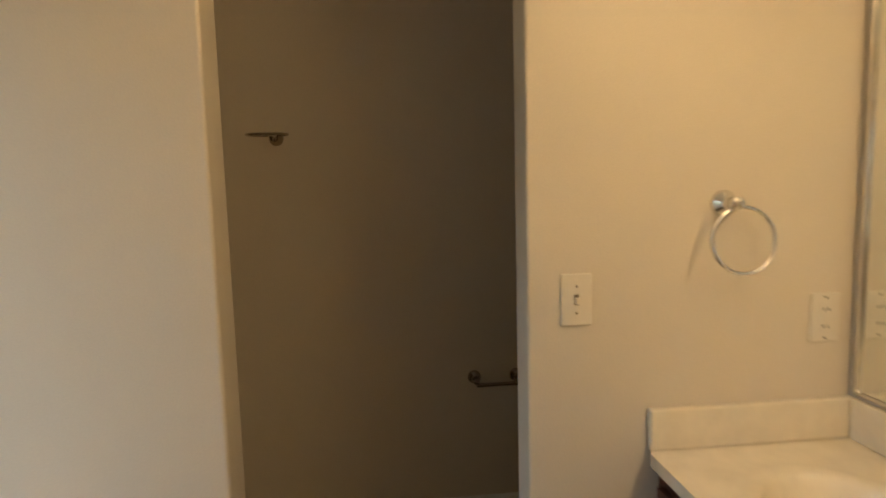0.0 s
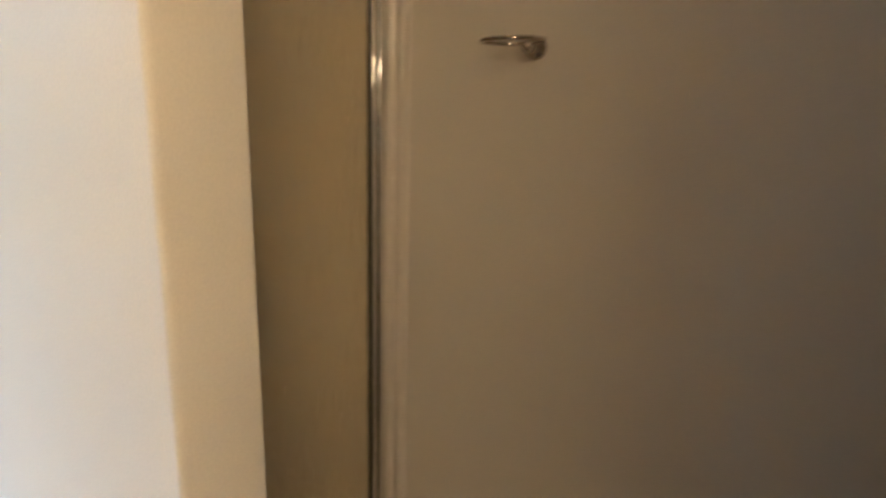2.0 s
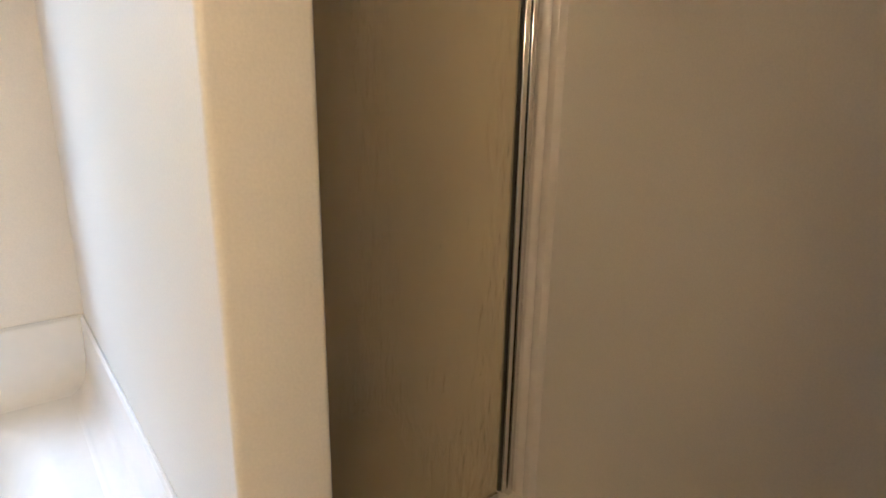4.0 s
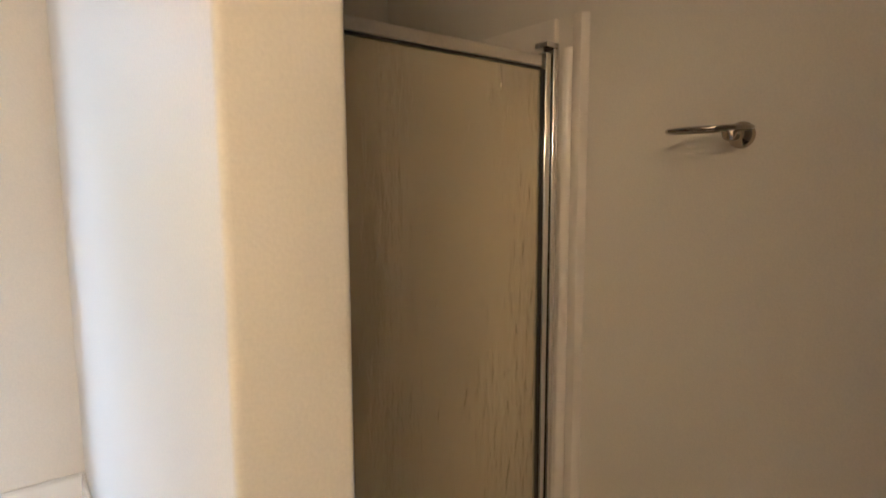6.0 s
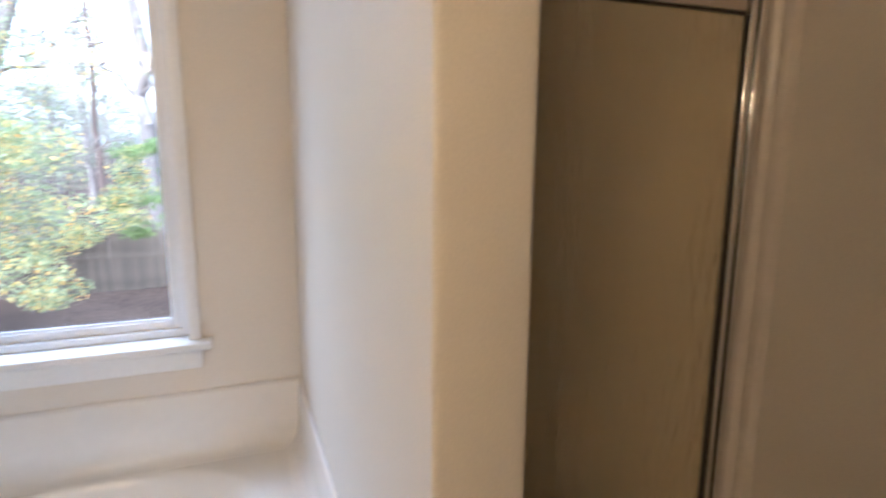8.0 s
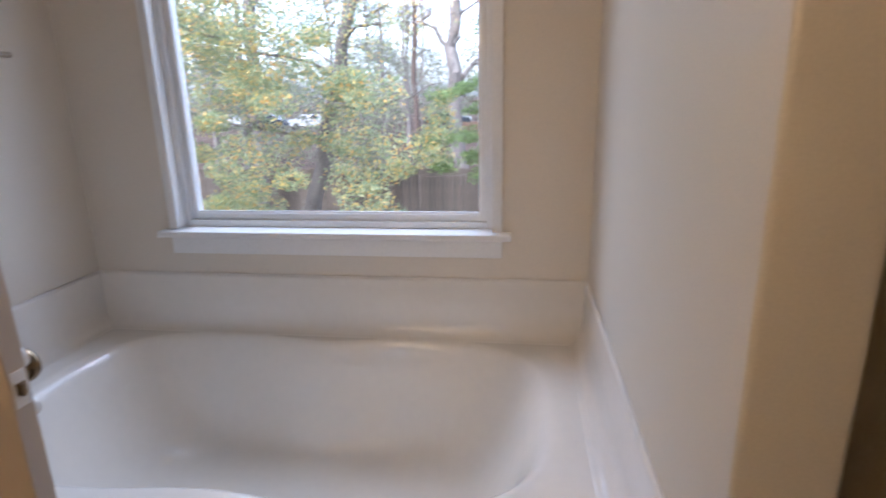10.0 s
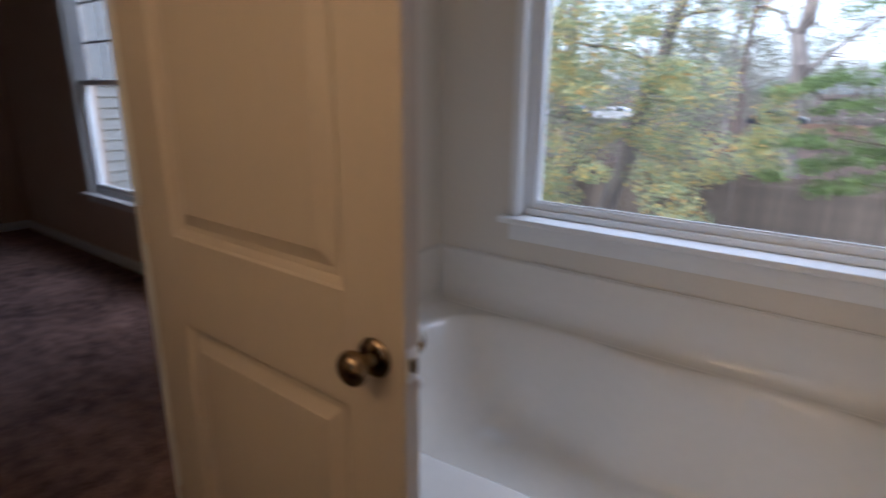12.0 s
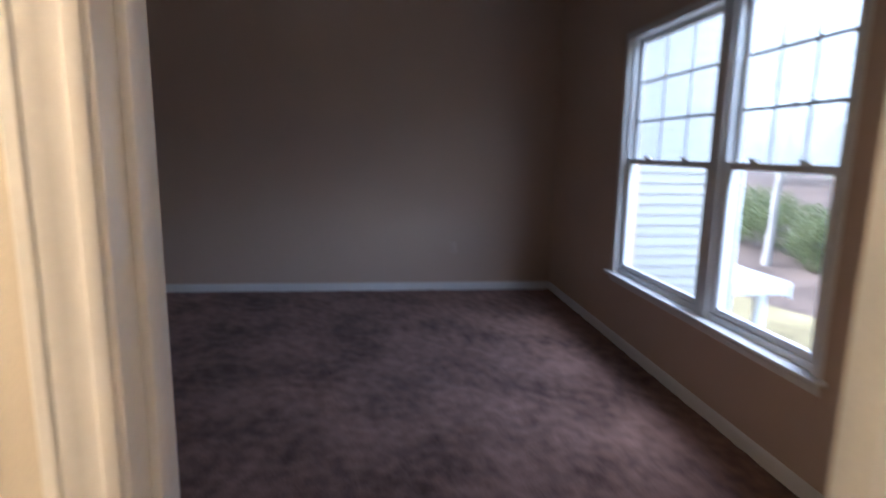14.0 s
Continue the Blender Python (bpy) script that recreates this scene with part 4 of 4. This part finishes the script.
tree("leaning tree with yellowing autumn leaves", (-6.2, 14.0, GZ), (-3.6, 14.0, 6.5), 0.24, 0.12,
     [(0.35, -2.2, -2.0, 0.6, 0.07), (0.45, 2.6, -2.2, 0.2, 0.07), (0.55, -2.6, -2.5, 1.0, 0.06), (0.6, 2.0, -1.4, 1.2, 0.06), (0.75, -1.5, -1.5, 1.8, 0.05)],
     near + veil, 1150, 0.044, BARK, LEAF_AUTUMN, 11)
tree("tall tree with grey bark and sparse olive leaves", (-8.8, 17.0, GZ), (-8.4, 17.0, 9.0), 0.24, 0.14,
     [(0.5, -2.4, -1.0, 1.2, 0.07), (0.6, 2.2, 0.5, 1.5, 0.07), (0.7, -1.0, 1.2, 2.0, 0.06)],
     scatter(rng, 44, (-14, 15, -1.0), (-4, 19, 6.5), (0.5, 1.1)), 520, 0.055, BARK, LEAF_GREY, 12)
tree("bare forked tree with brown bark beyond the fence", (-3.0, 26.0, GZ), (-3.6, 26.0, 9.5), 0.36, 0.22,
     [(0.40, 2.6, 0, 3.0, 0.14), (0.5, -2.2, 0.4, 2.8, 0.12), (0.58, 2.0, -0.5, 3.4, 0.1)], [], 0, 0, BARK, LEAF_GREY, 13, lean=0.25)
tree("thin bare pine trunk beyond the fence", (-5.9, 30.0, GZ), (-5.7, 30.0, 12), 0.15, 0.10, [(0.6, 1.5, 0, 1.0, 0.05), (0.7, -1.6, 0, 1.2, 0.05)], [], 0, 0, PINE_BARK, LEAF_GREY, 14)
# the green pine whose boughs reach in at the right
pine = []
for z0, x1, drop, puff in ((1.75, -2.1, 0.45, 0.20), (1.30, -1.5, 0.35, 0.18), (0.75, -2.5, 0.50, 0.24), (0.35, -2.0, 0.55, 0.22), (0.0, -1.3, 0.45, 0.20), (3.0, -1.2, 0.3, 0.25), (3.8, -0.8, 0.2, 0.25)):
    for k in range(38):
        t = 0.1 + 0.9 * rng.random()
        w = puff * (1.1 - 0.75 * t)
        pine.append((1.1 + (x1 - 1.1) * t, 12.0 - 0.5 * t + rng.uniform(-0.6, 0.6), z0 - drop * t * t + rng.uniform(-w, w), rng.uniform(0.18, 0.38), 0.46 if z0 < 2 else 0.16))
tree("green pine with long drooping needle boughs", (1.2, 12.0, GZ), (1.1, 12.0, 6.5), 0.18, 0.08,
     [(0.4, -2.2, -0.5, 0.3, 0.05), (0.45, -2.4, -0.4, 0.1, 0.05), (0.55, -1.8, -0.4, 0.8, 0.04), (0.65, -1.6, -0.2, 0.8, 0.04)],
     pine, 300, 0.034, PINE_BARK, LEAF_PINE, 15, flat=0.4, stretch=1.9)
# trees seen from the bedroom window
tree("pale slender trunk rising from the mulch bed", (-21.4, 14.6, GZ), (-21.0, 14.8, 8.0), 0.15, 0.07, [(0.6, 1.5, 1.0, 2.0, 0.06), (0.7, -1.4, 0.6, 2.2, 0.06)], [], 0, 0, PALE_BARK, LEAF_GREY, 16)
for k in range(20):
    x, y = rng.uniform(-48, 8), rng.uniform(27, 60)
    h = rng.uniform(9, 15)
    tree("distant bare woodland tree with thin crown", (x, y, ground_height(x, y)), (x + rng.uniform(-0.8, 0.8), y, h), rng.uniform(0.10, 0.2), 0.05,
         [(rng.uniform(0.3, 0.8), rng.uniform(-3, 3), rng.uniform(-1, 1), rng.uniform(1, 3), 0.08) for _ in range(5)],
         scatter(rng, 10, (x - 3, y - 2, -1.0), (x + 3, y + 2, h * 0.85), (0.7, 1.5)), 150, 0.10, BARK, LEAF_GREY if k % 3 else LEAF_AUTUMN, 40 + k)
for k, (x, y, r) in enumerate([(-25.5, 17.2, 1.7), (-23, 17.0, 1.6), (-19.6, 16.2, 1.5), (-28, 17.2, 1.9), (-17.5, 16.2, 1.4), (-31, 21, 2.0), (-21.6, 17.0, 1.5), (-15.6, 16.6, 1.3)]):
    s = thing("shrub", "rounded olive green shrub on a mulch bed", "shrub", (x, y, GZ), group="yard shrubs")
    bm = bmesh.new()
    for _ in range(7):
        a = rng.uniform(0, 6.28)
        add_tube(bm, [(x, y, GZ - 0.1), (x + 0.3 * math.cos(a), y + 0.3 * math.sin(a), GZ + 0.6), (x + r * 0.7 * math.cos(a), y + r * 0.7 * math.sin(a), GZ + 1.2)], [0.03, 0.025, 0.01], 5)
    part("stem", bm, BARK, s)
    leaf_crown("foliage", LEAF_SHRUB, s, scatter(rng, 12, (x - r * 0.6, y - r * 0.6, GZ + 0.4), (x + r * 0.6, y + r * 0.6, GZ + 0.4 + r * 0.9), (r * 0.35, r * 0.55)), 520, 0.065, 0.8, 1.0, 70 + k)

# pale leaf clumps added as backdrop, standing in for the distant haze
woods = leaf_crown("woodland_foliage", LEAF_GREY, None, scatter(rng, 150, (-75, 58, -2.0), (22, 76, 7.5), (1.4, 3.0)) + scatter(rng, 130, (-80, 45, 0.0), (-34, 60, 17), (1.4, 3.0)), 34, 0.20, 0.8, 1.0, 99)
tagged(woods, "hazy grey-green foliage of distant woodland", "woodland", kind="stuff")

# fence of upright boards
fence = thing("fence", "weathered grey-brown board privacy fence", "fence", (-4, 18, GZ))
board = box((-0.068, -0.010, 0), (0.068, 0.010, 1.82), 0.004, 1)
bmesh.ops.translate(board, verts=[v for v in board.verts if v.co.z > 1.7 and abs(v.co.x) > 0.06], vec=(0, 0, -0.03))
bme = bpy.data.meshes.new("fence_board")
board.to_mesh(bme)
board.free()
bme.materials.append(FENCE_WOOD)
for i in range(210):
    x = -22 + i * 0.142
    o = new("fence_board", bme)
    o.parent = fence
    o.matrix_parent_inverse = fence.matrix_world.inverted()
    o.matrix_basis = pose(x, 18 + rng.uniform(-0.008, 0.008), GZ + rng.uniform(-0.03, 0.04), 0, rng.uniform(-0.6, 0.6), rng.uniform(-2, 2))
for z in (0.35, 0.95, 1.55):
    part("fence_rail", box((-22, 18.012, GZ + z), (7.8, 18.05, GZ + z + 0.085), 0.004), FENCE_WOOD, fence)
for i in range(13):
    part("fence_post", box((-22 + i * 2.45, 18.05, GZ - 0.2), (-21.91 + i * 2.45, 18.14, GZ + 1.8), 0.006), FENCE_WOOD, fence)

# low red-brown fence by the parked cars
RED_WOOD = mottled("red-brown fence wood", (0.16, 0.095, 0.062), 0.85, vary=0.2, scale=3, grain=14, bump=0.3, piece=0.15, stretch=(3, 3, 0.4))
far_fence = thing("fence", "low red-brown board fence beside the parked cars", "fence", (-3.5, 50, ground_height(-3.5, 50)))
rme = bme.copy()
rme.materials.clear()
rme.materials.append(RED_WOOD)
for i in range(36):
    o = new("fence_board", rme)
    o.parent = far_fence
    o.matrix_parent_inverse = far_fence.matrix_world.inverted()
    o.matrix_basis = pose(-6.0 + i * 0.142, 50 + rng.uniform(-0.008, 0.008), ground_height(-6.0 + i * 0.142, 50) - 1.05 + rng.uniform(-0.03, 0.03), 0, rng.uniform(-0.6, 0.6), 0)
part("fence_rail", box((-6.05, 50.012, ground_height(-3.5, 50) + 0.40), (-0.95, 50.05, ground_height(-3.5, 50) + 0.49), 0.004), RED_WOOD, far_fence)

# house wing with lap siding beyond the bedroom window
WX, WY = XB - 0.14, 3.43
wing = thing("house_wing", "white vinyl sided wing of the house", "house wing", (WX - 1, WY, GZ), kind="structure")
part("wall", box((WX - 3.2, YW + 0.165, GZ), (WX - 0.012, WY - 0.012, 4.2)), SIDING, wing)
lap = extrude_profile([(0, 0.001), (0.002, 0.026), (0.009, 0.027), (0.112, 0.004), (0.112, 0.001)], (0, 0, 0), (0, 0, 1), (1, 0, 0), (0, 1, 0), WY - YW - 0.18)
lme = bpy.data.meshes.new("siding_board")
bmesh.ops.recalc_face_normals(lap, faces=lap.faces)
lap.to_mesh(lme)
lap.free()
lme.materials.append(SIDING)
for i in range(62):
    o = new("siding_board", lme)
    o.parent = wing
    o.matrix_parent_inverse = wing.matrix_world.inverted()
    o.matrix_basis = pose(WX - 0.012, YW + 0.168, GZ + i * 0.112)
part("corner_board", box((WX - 0.075, WY - 0.011, GZ), (WX + 0.010, WY + 0.012, 4.2), 0.004), TRIM, wing)
part("end_wall", box((WX - 3.2, WY - 0.0115, GZ), (WX - 0.076, WY + 0.001, 4.2)), SIDING, wing)
part("roof", extrude_profile([(-3.6, 0.0), (0.35, 0.0), (0.35, 0.16), (-1.6, 1.5), (-3.6, 0.16)], (WX, YW + 0.1, 4.2), (1, 0, 0), (0, 0, 1), (0, 1, 0), WY - YW + 0.3), ROOFING, wing)

porch = thing("porch_cover", "white painted porch cover on square posts", "porch cover", (-8.9, 4.0, GZ))
part("roof_slab", box((-10.4, WY + 0.06, -0.37), (-7.92, 4.85, -0.21), 0.012), TRIM, porch)
part("fascia", box((-10.44, 4.85, -0.40), (-7.88, 4.88, -0.195), 0.005), TRIM, porch)
for x in (-10.3, -8.25):
    part("post", box((x - 0.06, 4.66, GZ), (x + 0.06, 4.78, -0.371), 0.006), TRIM, porch)

# cars far behind the fence
CAR_PAINT = {"white": mottled("white car paint", (0.5, 0.5, 0.5), 0.2, vary=0.02, bump=0, coat=0.5), "silver": mottled("silver car paint", (0.42, 0.43, 0.45), 0.25, metal=0.4, vary=0.02, bump=0, coat=0.5), "dark": mottled("dark car paint", (0.03, 0.035, 0.045), 0.2, vary=0.02, bump=0, coat=0.5)}
CAR_GLASS = mottled("car glass", (0.03, 0.04, 0.05), 0.08, vary=0.02, bump=0)


def car(colour, x, y):
    g = ground_height(x, y)
    c = thing("car", f"{colour} parked saloon car beyond the fence", "car", (x, y, g))
    side = [(-2.2, 0.35), (-2.25, 0.75), (-2.05, 0.95), (-1.35, 1.02), (-0.75, 1.42), (0.55, 1.45), (1.25, 1.02), (2.05, 0.88), (2.2, 0.6), (2.18, 0.35)]
    part("body", extrude_profile(side, (x, y - 0.85, g), (1, 0, 0), (0, 0, 1), (0, 1, 0), 1.7), CAR_PAINT[colour], c)
    for a, b in (((-1.22, 1.04), (-0.70, 1.36)), ((0.0, 1.04), (0.50, 1.38))):
        part("side_window", extrude_profile([(a[0], a[1]), (a[0] + 0.45, b[1]), (b[0] + 0.40, b[1]), (b[0] + 0.60, a[1])], (x, y - 0.862, g), (1, 0, 0), (0, 0, 1), (0, 1, 0), 0.01), CAR_GLASS, c)
    for dx in (-1.35, 1.35):
        w = part("wheel", lathe([(0, 0.0), (0.20, 0.0), (0.31, 0.02), (0.32, 0.10), (0.31, 0.2), (0, 0.2)], pose(x + dx, y - 0.87, g + 0.32, -90, 0, 0), 20), RUBBER, c)
    return c


car("white", -30.2, 55)
car("dark", -25.6, 55)
car("white", -21.4, 55.5)
car("dark", -7.2, 55)
# plain white rectangle beyond the fence, purpose unknown; its posts are added
sign = thing("white_board", "plain white board beyond the fence on two posts", "sign", (-1.50, 30, ground_height(-1.5, 30)))
part("board", box((-2.50, 30, 2.65), (-1.10, 30.06, 3.37), 0.02), TRIM, sign)
for x in (-2.25, -1.35):
    part("post", box((x - 0.05, 30.06, ground_height(x, 30) - 0.3), (x + 0.05, 30.16, 3.3), 0.01), FENCE_WOOD, sign)


def lawn():
    bm = bmesh.new()
    rows = []
    for i in range(61):
        x = -36 + i * 0.9
        edge = 11.3 + 0.9 * noise.noise((x * 0.35, 1.7, 0)) + 0.3 * noise.noise((x * 1.3, 4.2, 0))
        rows.append([bm.verts.new((x, YW + 0.2 + (edge - YW - 0.2) * k / 8, ground_height(x, YW + 0.2 + (edge - YW - 0.2) * k / 8) + (0.05 if k < 8 else -0.02))) for k in range(9)])
    for a, b in zip(rows, rows[1:]):
        for k in range(8):
            bm.faces.new((a[k], b[k], b[k + 1], a[k + 1]))
    return tagged(part("ground_lawn", bm, LAWN, sharp=180), "dry tan winter lawn", "lawn", kind="structure")


lawn()
